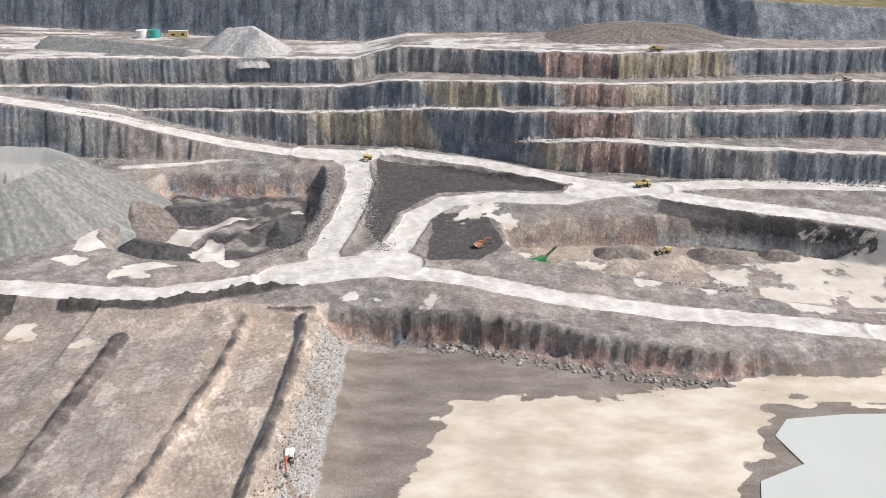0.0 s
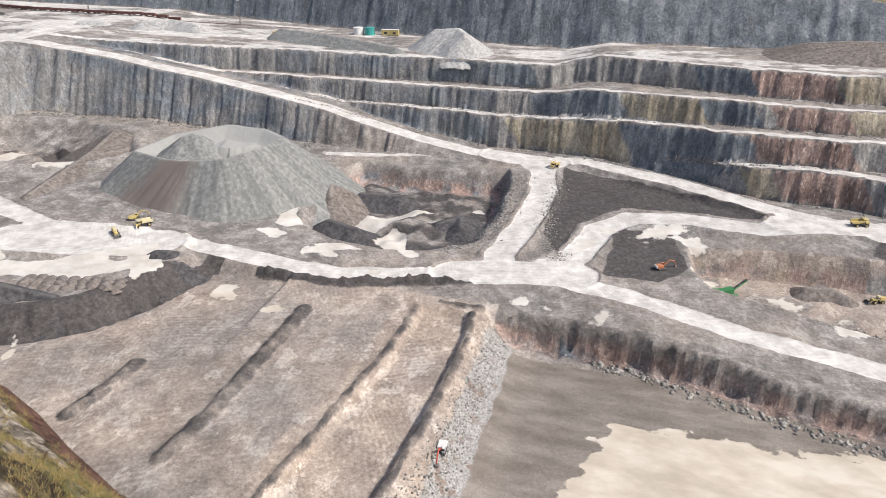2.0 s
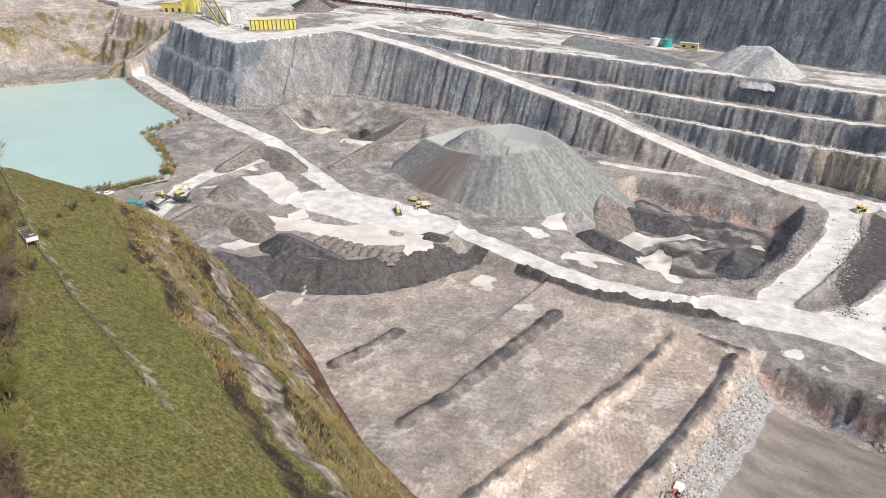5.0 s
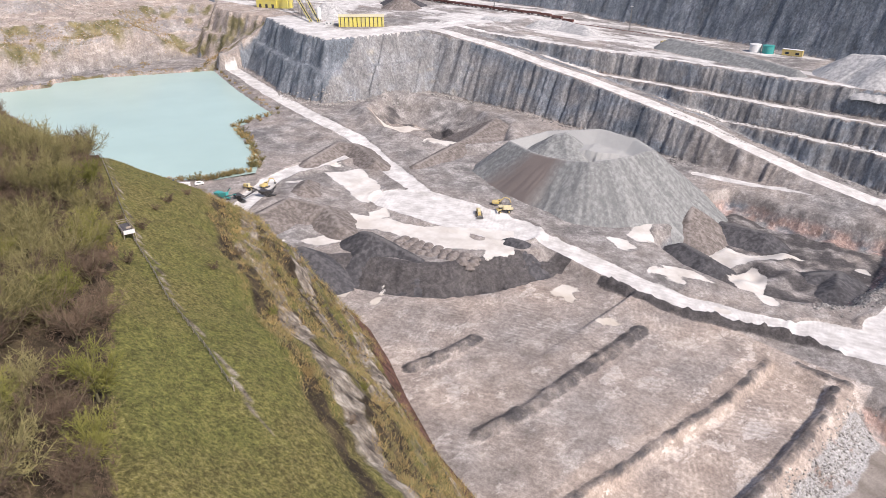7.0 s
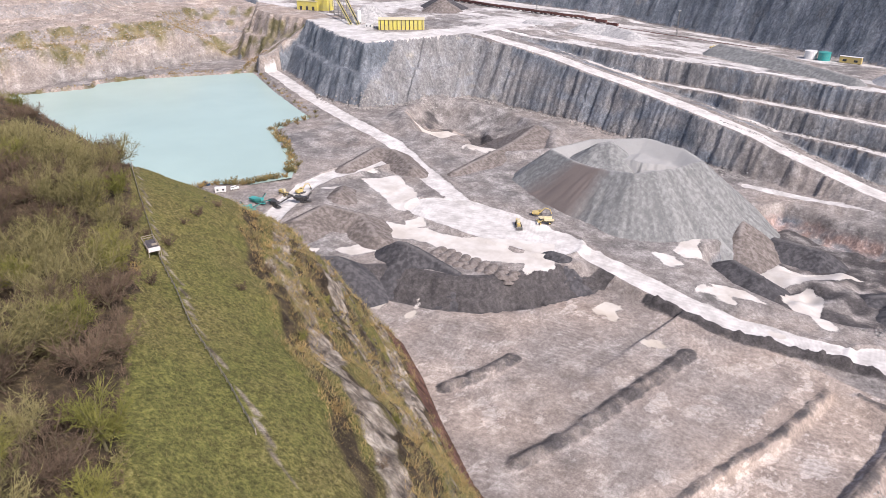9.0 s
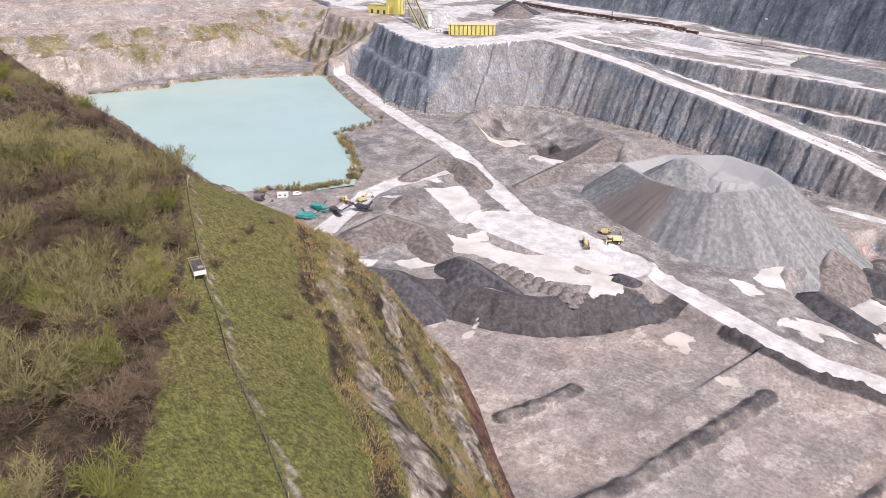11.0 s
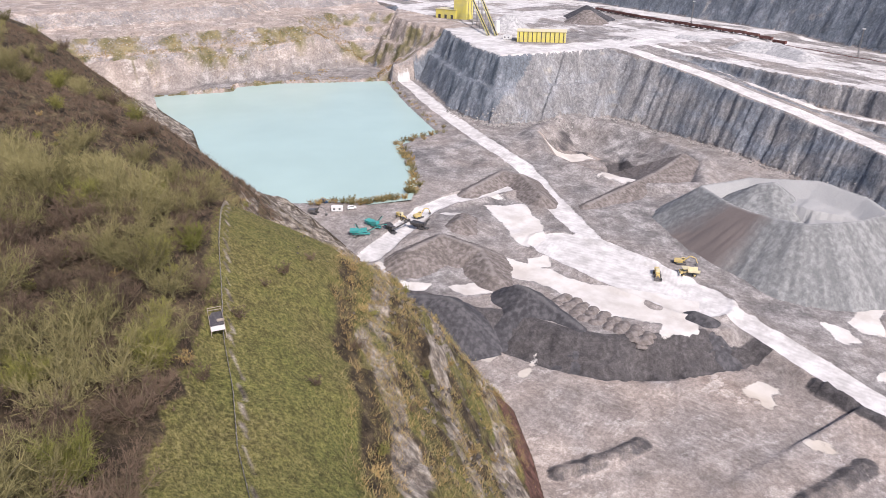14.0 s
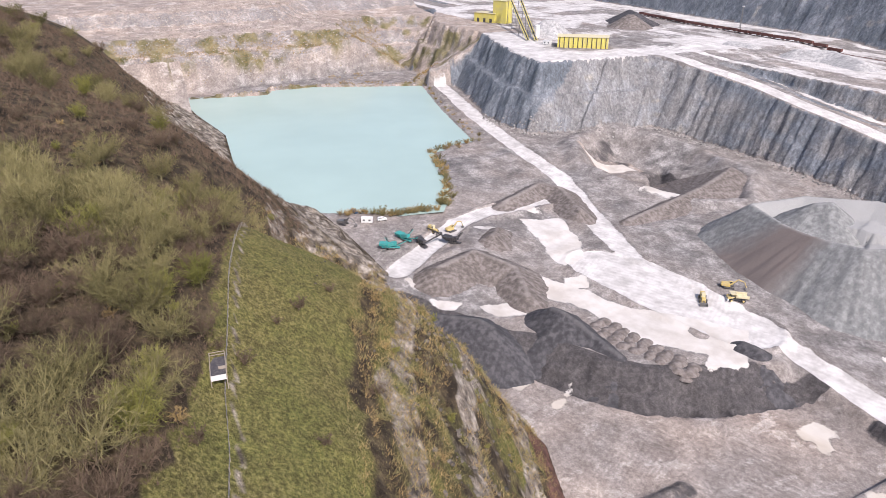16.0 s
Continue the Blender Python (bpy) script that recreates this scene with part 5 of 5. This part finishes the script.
def wagon():
    o = thing("freight_wagon", "dull red open rail freight wagon", "rail wagon", "row of freight wagons")
    bm = box(12.5, 2.7, 0.3, (0, 0, 1.2))
    box(12.5, 0.15, 1.9, (0, 1.3, 1.4), bm=bm)
    box(12.5, 0.15, 1.9, (0, -1.3, 1.4), bm=bm)
    box(0.15, 2.7, 1.9, (6.2, 0, 1.4), bm=bm)
    box(0.15, 2.7, 1.9, (-6.2, 0, 1.4), bm=bm)
    part("body", bm, RUST, o)
    part("load", box(12.0, 2.4, 1.0, (0, 0, 1.9), taper=0.8), PALE_STONE, o)
    for x in (-4.2, 4.2):
        part("bogie", box(2.6, 2.0, 0.8, (x, 0, 0.45)), DARK_IRON, o)
    return o


first = wagon()
track_pts = [(-700, 604), (-600, 592), (-500, 590), (-420, 592)]
n_w = 19
for k in range(n_w):
    x = -690 + k * 13.6
    y = float(line(x, track_pts)) + 3
    turn = math.degrees(math.atan2(float(line(x + 6, track_pts)) - float(line(x - 6, track_pts)), 12))
    if k == 0:
        stand(first, x, y, turn, 0.35)
    else:
        copy_thing(first, spot(x, y, turn) @ Matrix.Translation((0, 0, 0.35)))
bm = bmesh.new()
for x in range(-720, -300, 12):
    y0, y1 = float(line(x, track_pts)) + 3, float(line(x + 12, track_pts)) + 3
    z0 = float(height_at(np.array(x + 6.0), np.array(y0)))
    for s in (0.75, -0.75):
        rod((x, y0 + s, z0 + 0.3), (x + 12, y1 + s, z0 + 0.3), 0.12, 4, bm)
tagged(part("railway_track", bm, RUST), "rusty railway track along the foot of the back wall", "railway", kind="structure")


# ---- hill: platform and fence ----
def platform():
    o = thing("viewing_platform", "dark decked timber viewing platform with weathered handrails", "platform")
    L, W = 6.6, 2.4
    part("deck", box(L, W, 0.15, (0, 0, 0.6)), DECK, o)
    for x in (-L / 2, -L / 6, L / 6, L / 2):
        for y in (-W / 2, W / 2):
            part("post", box(0.12, 0.12, 2.9, (x, y, -1.2), bevel=0.01), TIMBER, o)
    for y in (-W / 2, W / 2):
        for z in (1.15, 1.65):
            part("rail", box(L, 0.08, 0.12, (0, y, z), bevel=0.01), TIMBER, o)
    for z in (1.15, 1.65):
        part("rail", box(0.08, W, 0.12, (-L / 2, 0, z), bevel=0.01), TIMBER, o)
    part("front_board", box(0.1, W, 0.95, (L / 2, 0, 0.65), bevel=0.01), WHITE, o)
    part("bench", box(0.4, 1.3, 0.45, (0.3, 0.7, 0.75)), TIMBER, o)
    return o


stand(platform(), -164.5, 49.6, -8, 0.5)
fence = thing("fence", "old timber post and wire fence along the wood's edge", "fence")
fx = np.arange(-250, -100, 2.6)
fy = line(fx, FENCE) + 0.6
fz = height_at(fx, fy)
fence.location = (fx[0], fy[0], fz[0])
post_me = None
for x, y, z in zip(fx, fy, fz):
    if post_me is None:
        p = part("post", box(0.14, 0.14, 1.5, (0, 0, -0.2), bevel=0.02), TIMBER, fence)
        post_me = p.data
    else:
        p = new("post", post_me)
        p.parent = fence
    p.location = (x - fx[0], y - fy[0], z - fz[0])
for h in (0.5, 0.85, 1.2):
    bm = bmesh.new()
    for i in range(len(fx) - 1):
        rod((fx[i] - fx[0], fy[i] - fy[0], fz[i] - fz[0] + h), (fx[i + 1] - fx[0], fy[i + 1] - fy[0], fz[i + 1] - fz[0] + h), 0.035, 4, bm)
    part("wire", bm, STEEL, fence)


# ---- loose rock ----
def loose(name, px, py, size, mat, label, category, sink=0.25, seed=1):
    """Many angular lumps, joined."""
    rng = np.random.RandomState(seed)
    t = (1 + 5 ** 0.5) / 2
    ico = np.array([(-1, t, 0), (1, t, 0), (-1, -t, 0), (1, -t, 0), (0, -1, t), (0, 1, t), (0, -1, -t), (0, 1, -t), (t, 0, -1), (t, 0, 1), (-t, 0, -1), (-t, 0, 1)]) / 1.9
    tri = np.array([(0, 11, 5), (0, 5, 1), (0, 1, 7), (0, 7, 10), (0, 10, 11), (1, 5, 9), (5, 11, 4), (11, 10, 2), (10, 7, 6), (7, 1, 8),
                    (3, 9, 4), (3, 4, 2), (3, 2, 6), (3, 6, 8), (3, 8, 9), (4, 9, 5), (2, 4, 11), (6, 2, 10), (8, 6, 7), (9, 8, 1)])
    n = len(px)
    pz = height_at(px, py)
    sc = size[:, None, None] * 0.5 * (0.7 + 0.6 * rng.rand(n, 12, 1)) * np.array([1, 0.8, 0.65])
    a = rng.rand(n) * 6.28
    v = ico[None] * sc
    x, y = v[..., 0] * np.cos(a)[:, None] - v[..., 1] * np.sin(a)[:, None], v[..., 0] * np.sin(a)[:, None] + v[..., 1] * np.cos(a)[:, None]
    co = np.stack([x + px[:, None], y + py[:, None], v[..., 2] + (pz + size * (0.5 * 0.65 - sink))[:, None]], -1).reshape(-1, 3)
    faces = (tri[None] + 12 * np.arange(n)[:, None, None]).reshape(-1, 3)
    me = bpy.data.meshes.new(name)
    me.from_pydata(co.tolist(), [], faces.tolist())
    me.materials.append(mat)
    return tagged(new(name, me), label, category, kind="stuff")


def rock_material(name, lo, hi):
    m, nt, bsdf = material(name)
    g = nt.nodes.new("ShaderNodeNewGeometry")
    col = ramp_col(nt, g.outputs["Random Per Island"], [(0.0, lo), (1.0, hi)])
    col = mix_col(nt, 0.5, col, ramp_col(nt, noise_tex(nt, 2.0), [(0.35, (0.6, 0.6, 0.6)), (0.65, (1.4, 1.4, 1.4))]), "MULTIPLY")
    nt.links.new(col, bsdf.inputs["Base Color"])
    return m


BOULDER = rock_material("grey_boulders", (0.12, 0.115, 0.11), (0.42, 0.4, 0.37))
rng = np.random.RandomState(5)


def scatter_line(pts, n, spread):
    k = rng.rand(n) * (len(pts) - 1)
    i = np.minimum(k.astype(int), len(pts) - 2)
    u = k - i
    p = np.array(pts, float)
    return p[i, 0] * (1 - u) + p[i + 1, 0] * u + rng.randn(n) * spread, p[i, 1] * (1 - u) + p[i + 1, 1] * u + rng.randn(n) * spread


px, py = scatter_line([(-8, 248), (9, 246), (26, 240), (49, 234), (71, 229), (87, 225), (112, 226)], 520, 1.7)
loose("boulders", px, py, 0.6 + 1.9 * rng.rand(520) ** 2.5, BOULDER, "line of grey boulders along the wall's foot", "boulders", seed=2)
px, py = scatter_line([(-51, 250), (-50, 215), (-51, 180), (-52, 145)], 2600, 3.0)
loose("rubble", px, py, 0.3 + 1.0 * rng.rand(2600) ** 3, BOULDER, "grey and rusty rubble slope under the stripped strip", "rubble", seed=3)
px, py = scatter_line([(78, 301), (100, 297), (125, 293), (140, 290)], 700, 2.4)
loose("rubble", px, py, 0.4 + 1.2 * rng.rand(700) ** 2, BOULDER, "heap of broken dark stone on the pit floor", "rubble", seed=4)
px, py = scatter_line([(-72, 405), (-72, 360), (-76, 330), (-88, 308)], 1500, 4.0)
loose("rubble", px, py, 0.4 + 1.3 * rng.rand(1500) ** 3, BOULDER, "loose grey rubble on the bank below the haul road", "rubble", seed=6)
px, py = scatter_line([(-46, 410), (-45, 350), (-40, 320), (-32, 312)], 900, 3.0)
loose("rubble", px, py, 0.4 + 1.0 * rng.rand(900) ** 3, BOULDER, "loose grey rubble on the bank of the link road", "rubble", seed=7)
for toe, seed in ((WALL_4, 11), (WALL_3, 12), (WALL_2, 13), (WALL_1, 14)):
    px = rng.rand(900) * 560 - 250
    py = line(px, toe) - 2.0 - 2.5 * rng.rand(900) ** 2
    loose("rubble", px, py, 0.4 + 1.4 * rng.rand(900) ** 3, BOULDER, "fallen stone along the foot of a bench wall", "rubble", seed=seed)
px, py = scatter_line([(-210, 428), (-270, 434), (-340, 437), (-410, 434), (-455, 420), (-478, 345), (-486, 318), (-540, 316)], 1800, 3.0)
loose("rubble", px, py, 0.4 + 1.8 * rng.rand(1800) ** 3, BOULDER, "fallen stone below the high dark wall", "rubble", seed=15)


px, py = -880 + 155 * rng.rand(5200), 70 + 280 * rng.rand(5200)
hh = height_at(px, py)
ok = (hh > 12) & (hh < 75)
px, py = px[ok], py[ok]
SLOPE_ROCK = rock_material("brown_boulders", (0.05, 0.045, 0.04), (0.2, 0.175, 0.145))
TAN_ROCK = rock_material("tan_boulders", (0.2, 0.175, 0.145), (0.5, 0.45, 0.39))
loose("rubble", px, py, 0.5 + 1.8 * rng.rand(len(px)) ** 3, TAN_ROCK, "pale tan boulders strewn over the terraces behind the lake", "rubble", seed=16)
px, py = scatter_line([(-200, 112), (-220, 120), (-260, 112), (-300, 108), (-140, 95), (-170, 105)], 1600, 9.0)
loose("rubble", px, py, 0.4 + 1.5 * rng.rand(1600) ** 3, SLOPE_ROCK, "broken brown-grey stone on the steep slope", "rubble", seed=17)


# ---- trees, bushes, scrub and grass ----
def ribbon(verts, faces, a, b, wa, wb, rng):
    d = b - a
    s = np.cross(d, rng.randn(3))
    s = s / (np.linalg.norm(s) + 1e-9)
    i = len(verts)
    verts.extend((a - s * wa, a + s * wa, b + s * wb, b - s * wb))
    faces.append((i, i + 1, i + 2, i + 3))


def tube(verts, faces, a, b, ra, rb):
    d = (b - a) / (np.linalg.norm(b - a) + 1e-9)
    u = np.cross(d, (0.31, 0.87, 0.38))
    u /= np.linalg.norm(u)
    w = np.cross(d, u)
    i = len(verts)
    for p, r in ((a, ra), (b, rb)):
        for k in range(4):
            verts.append(p + r * (math.cos(k * 1.571) * u + math.sin(k * 1.571) * w))
    for k in range(4):
        faces.append((i + k, i + (k + 1) % 4, i + 4 + (k + 1) % 4, i + 4 + k))


def grow(seed, high, spread, stem, limbs, twigs, thick=1.0, fat=0.5):
    """Trunk and limbs, and a crown of fine twigs, as two meshes."""
    rng = np.random.RandomState(seed)
    tv, tf, cv, cf = [], [], [], []
    top = np.array([rng.randn() * 0.05 * high, rng.randn() * 0.05 * high, stem * high])
    tube(tv, tf, np.array([0, 0, -0.8]), top, 0.024 * high * thick, 0.017 * high * thick)
    for i in range(limbs):
        a = 6.283 * (i + 0.6 * rng.rand()) / limbs
        lean = 0.35 + 0.65 * rng.rand()
        start = top * (0.6 + 0.4 * rng.rand())
        end = start + np.array([math.cos(a) * spread * lean, math.sin(a) * spread * lean, (high - start[2]) * (0.95 - 0.42 * lean) * (0.75 + 0.3 * rng.rand())])
        bow = (start + end) / 2 + np.array([0, 0, -0.06 * high]) + rng.randn(3) * 0.03 * high
        tube(tv, tf, start, bow, 0.011 * high * thick, 0.008 * high * thick)
        tube(tv, tf, bow, end, 0.008 * high * thick, 0.003 * high * thick)
        for j in range(twigs):
            u = 0.15 + 0.85 * rng.rand()
            p = start + (bow - start) * min(1, 2 * u) if u < 0.5 else bow + (end - bow) * (2 * u - 1)
            out = np.array([math.cos(a), math.sin(a), 0.0]) * 0.35 + rng.randn(3) * 0.55 + np.array([0, 0, 0.75])
            out /= np.linalg.norm(out)
            q = p + out * high * (0.12 + 0.16 * rng.rand())
            ribbon(cv, cf, p, q, 0.0062 * high * fat, 0.0045 * high * fat, rng)
            for _ in range(6):
                v = 0.3 + 0.7 * rng.rand()
                s = p + (q - p) * v
                o2 = out * 0.6 + rng.randn(3) * 0.55 + np.array([0, 0, 0.25])
                o2 /= np.linalg.norm(o2)
                e = s + o2 * high * (0.05 + 0.08 * rng.rand())
                ribbon(cv, cf, s, e, 0.0055 * high * fat, 0.002 * high * fat, rng)
    out = []
    for name, v, f in (("trunk", tv, tf), ("crown", cv, cf)):
        me = bpy.data.meshes.new(name)
        me.from_pydata([tuple(p) for p in v], [], f)
        out.append(me)
    return out


def twig_material(name, lo, hi):
    m, nt, bsdf = material(name)
    o = nt.nodes.new("ShaderNodeObjectInfo")
    g = nt.nodes.new("ShaderNodeNewGeometry")
    mix = calc(nt, "ADD", calc(nt, "MULTIPLY", o.outputs["Random"], 0.55), calc(nt, "MULTIPLY", g.outputs["Random Per Island"], 0.45))
    nt.links.new(ramp_col(nt, mix, [(0.1, lo), (0.9, hi)]), bsdf.inputs["Base Color"])
    return m


BARK = twig_material("mossy_bark", (0.117, 0.104, 0.063), (0.216, 0.194, 0.108))
TWIG_OLIVE = twig_material("olive_twigs", (0.1, 0.09, 0.036), (0.31, 0.275, 0.125))
TWIG_BROWN = twig_material("brown_twigs", (0.075, 0.053, 0.038), (0.203, 0.146, 0.101))
TWIG_GREEN = twig_material("budding_green_twigs", (0.115, 0.119, 0.029), (0.274, 0.266, 0.072))
TWIG_OCHRE = twig_material("ochre_scrub", (0.22, 0.155, 0.065), (0.54, 0.395, 0.175))

tree_kinds = []
for seed, high, spread, stem, limbs, twigs, mat, label in (
        (1, 11.5, 6.4, 0.25, 11, 36, TWIG_OLIVE, "bare spreading tree with olive mossy branches"),
        (2, 10.5, 6.0, 0.2, 11, 36, TWIG_OLIVE, "bare broad tree with pale olive twigs"),
        (3, 9.0, 5.0, 0.18, 10, 36, TWIG_BROWN, "leafless brown-twigged tree in the wood"),
        (4, 9.5, 3.4, 0.28, 10, 36, TWIG_GREEN, "slender tree breaking into yellow-green bud"),
        (5, 7.5, 4.6, 0.13, 11, 30, TWIG_BROWN, "low leafless tree with reddish brown twigs")):
    trunk, crown = grow(seed, high, spread, stem, limbs, twigs)
    trunk.materials.append(BARK)
    crown.materials.append(mat)
    tree_kinds.append((trunk, crown, label))
bush_kinds = []
for seed, high, spread, mat, label in ((21, 2.6, 1.7, TWIG_BROWN, "leafless brown bush on rough grass"), (22, 2.2, 1.5, TWIG_OCHRE, "dry ochre scrub bush on stony ground"),
                                       (23, 3.0, 1.6, TWIG_GREEN, "upright yellow-green budding shrub"), (24, 2.4, 1.8, TWIG_OLIVE, "tangled olive-brown bramble bush")):
    trunk, crown = grow(seed, high, spread, 0.1, 8, 12, 1.3, 2.2)
    trunk.materials.append(BARK)
    crown.materials.append(mat)
    bush_kinds.append((trunk, crown, label))


def plant_one(name, kind, x, y, z, scale, group):
    o = tagged(new(name), kind[2], name, group)
    o.matrix_basis = Matrix.Translation((x, y, z)) @ pose(0, 0, 0, 0, 0, rng.rand() * 360) @ Matrix.Scale(scale, 4)
    for me in kind[:2]:
        c = new(me.name.split(".")[0], me)
        c.parent = o


def wood_place():
    """A place in the wood behind the fence or on the far hillside."""
    while True:
        pick = rng.rand()
        if pick < 0.66:
            x, y = -215 + 130 * rng.rand(), -8 + 66 * rng.rand()
        elif pick < 0.84:
            x, y = -275 + 75 * rng.rand(), 0 + 85 * rng.rand()
        else:
            x, y = -620 + 330 * rng.rand(), -20 + 120 * rng.rand()
        d = float(on_grid(hx, hy, HD, np.array(x), np.array(y)))
        edge = float(line(x, WOOD)) - 1.0 if x > -262 else 999
        if y < edge and d > (72 if x > -226 else 64):
            return x, y


taken = []
tries = 0
while len(taken) < 262 and tries < 6000:
    tries += 1
    x, y = wood_place()
    gap = 4.1 if x > -270 else 7.0
    if all((x - a) ** 2 + (y - b) ** 2 > gap * gap for a, b in taken) and (x + 164) ** 2 + (y - 49) ** 2 > 25:
        taken.append((x, y))
        k = rng.choice(5, p=[0.3, 0.28, 0.22, 0.06, 0.14])
        if float(line(x, WOOD)) - y < 9 and x > -226:
            k = rng.choice([3, 4, 2, 1])
        z = float(height_at(np.array(x), np.array(y)))
        plant_one("tree", tree_kinds[k], x, y, z - 0.2, 0.72 + 0.45 * rng.rand(), "trees of the hill wood")
n_bush = 0
while n_bush < 190:
    x, y = -330 + 235 * rng.rand(), 20 + 125 * rng.rand()
    d = float(on_grid(hx, hy, HD, np.array(x), np.array(y)))
    slope_bush = 8 < d < 54
    wood_edge = d > 70 and y < float(line(x, WOOD)) + 2.5
    if not (slope_bush or (wood_edge and rng.rand() < 0.7)) or (x + 164) ** 2 + (y - 49) ** 2 < 22:
        continue
    n_bush += 1
    z = float(height_at(np.array(x), np.array(y)))
    k = rng.choice(4, p=[0.25, 0.4, 0.1, 0.25] if slope_bush else [0.4, 0.1, 0.3, 0.2])
    plant_one("bush", bush_kinds[k], x, y, z - 0.1, 0.7 + 0.7 * rng.rand(), "bushes on the slope" if slope_bush else "bushes at the wood's edge")
for x, y, s in ((-187, 69, 1.3), (-168, 54.5, 1.2), (-181, 63, 0.8), (-150, 62, 1.0), (-196, 78, 1.0)):
    plant_one("bush", bush_kinds[0], x, y, float(height_at(np.array(x), np.array(y))) - 0.1, s, "bushes in the field")
shore = [(-489, 279), (-483, 241), (-440, 228), (-405, 214), (-387, 200), (-388, 171), (-402, 147)]
sx, sy = scatter_line(shore, 120, 1.6)
for x, y in zip(sx, sy):
    plant_one("bush", bush_kinds[rng.choice([1, 3])], x + 1.5, y + 0.5, float(height_at(np.array(x + 1.5), np.array(y + 0.5))), 1.3 + 0.9 * rng.rand(), "bushes on the lake shore")
sx, sy = scatter_line([(-487, 282), (-540, 293), (-588, 305), (-640, 318), (-676, 330)], 50, 1.5)
for x, y in zip(sx, sy):
    plant_one("bush", bush_kinds[rng.choice([1, 3])], x, y + 1.5, 6.8, 0.9 + 0.6 * rng.rand(), "bushes on the lake shore")


def tufts(name, px, py, high, wide, blades, mat, label, category, seed, spread=0.5):
    """Many small clumps of blades, joined."""
    r = np.random.RandomState(seed)
    n = len(px)
    pz = height_at(px, py)
    cx, cy, cz = np.repeat(px, blades), np.repeat(py, blades), np.repeat(pz, blades)
    hh = np.repeat(high, blades) * (0.6 + 0.6 * r.rand(n * blades))
    ww = np.repeat(wide, blades)
    a, lean = r.rand(n * blades) * 6.28, r.randn(n * blades, 2) * 0.55
    ox, oy = r.randn(n * blades) * spread * ww * 4, r.randn(n * blades) * spread * ww * 4
    dx, dy = np.cos(a) * ww, np.sin(a) * ww
    base = np.stack([cx + ox, cy + oy, cz - 0.1], -1)
    co = np.stack([base + np.stack([-dx, -dy, 0 * dx], -1), base + np.stack([dx, dy, 0 * dx], -1),
                   base + np.stack([ox * 0.6 + lean[:, 0] * hh, oy * 0.6 + lean[:, 1] * hh, hh], -1)], 1).reshape(-1, 3)
    me = bpy.data.meshes.new(name)
    me.from_pydata(co.tolist(), [], np.arange(len(co)).reshape(-1, 3).tolist())
    me.materials.append(mat)
    return tagged(new(name, me), label, category, kind="stuff")


def on_hill(n, ok, box_):
    x, y = box_[0] + (box_[1] - box_[0]) * rng.rand(n * 4), box_[2] + (box_[3] - box_[2]) * rng.rand(n * 4)
    d = on_grid(hx, hy, HD, x, y)
    keep = ok(x, y, d)
    return x[keep][:n], y[keep][:n]


GRASS_BLADE = twig_material("field_grass", (0.094, 0.086, 0.029), (0.274, 0.234, 0.094))
x, y = on_hill(14000, lambda x, y, d: (d > 51) & (y > line(x, WOOD) - 1) & (x > -300), (-300, -70, 10, 100))
tufts("grass", x, y, 0.22 + 0.25 * rng.rand(len(x)), 0.05 + 0 * x, 3, GRASS_BLADE, "rough yellow-green grass of the hill field", "grass", 31)
x, y = on_hill(4500, lambda x, y, d: (d > 4) & (d < 58) & (fbm(d / 7, x / 40, 173) < 0.05), (-330, -60, 50, 150))
tufts("scrub", x, y, 0.5 + 0.9 * rng.rand(len(x)), 0.07 + 0 * x, 12, TWIG_OLIVE, "olive bramble and scrub on the steep slope", "scrub", 36, 2.2)
x, y = on_hill(6500, lambda x, y, d: (d > 4) & (d < 57) & (fbm(d / 7, x / 40, 173) < 0.12), (-330, -60, 50, 150))
tufts("scrub", x, y, 0.4 + 0.7 * rng.rand(len(x)), 0.06 + 0 * x, 11, TWIG_OCHRE, "dry ochre grass and scrub on the steep slope", "scrub", 32, 2.2)
x, y = on_hill(13000, lambda x, y, d: (d > 34) & (d < 150) & ((x < -300) | (d > 64)), (-640, -262, -40, 145))
tufts("scrub", x, y, 0.8 + 1.6 * rng.rand(len(x)), 0.09 + 0 * x, 9, TWIG_BROWN, "low leafless scrub on the hill above the lake", "scrub", 33)
x, y = on_hill(8000, lambda x, y, d: (d > 66) & (y < line(x, WOOD) + 0.5), (-275, -80, -14, 78))
tufts("undergrowth", x, y, 0.6 + 1.5 * rng.rand(len(x)) ** 1.5, 0.035 + 0 * x, 12, TWIG_BROWN, "brown leafless undergrowth of the hill wood", "undergrowth", 34)
x, y = -900 + 215 * rng.rand(9000), 60 + 290 * rng.rand(9000)
z = height_at(x, y)
keep = (z > 7.5) & (z < 48)
x, y = x[keep], y[keep]
tufts("scrub", x, y, 0.8 + 1.2 * rng.rand(len(x)), 0.16 + 0 * x, 7, TWIG_OCHRE, "dry scrub on the terraces behind the lake", "scrub", 35)
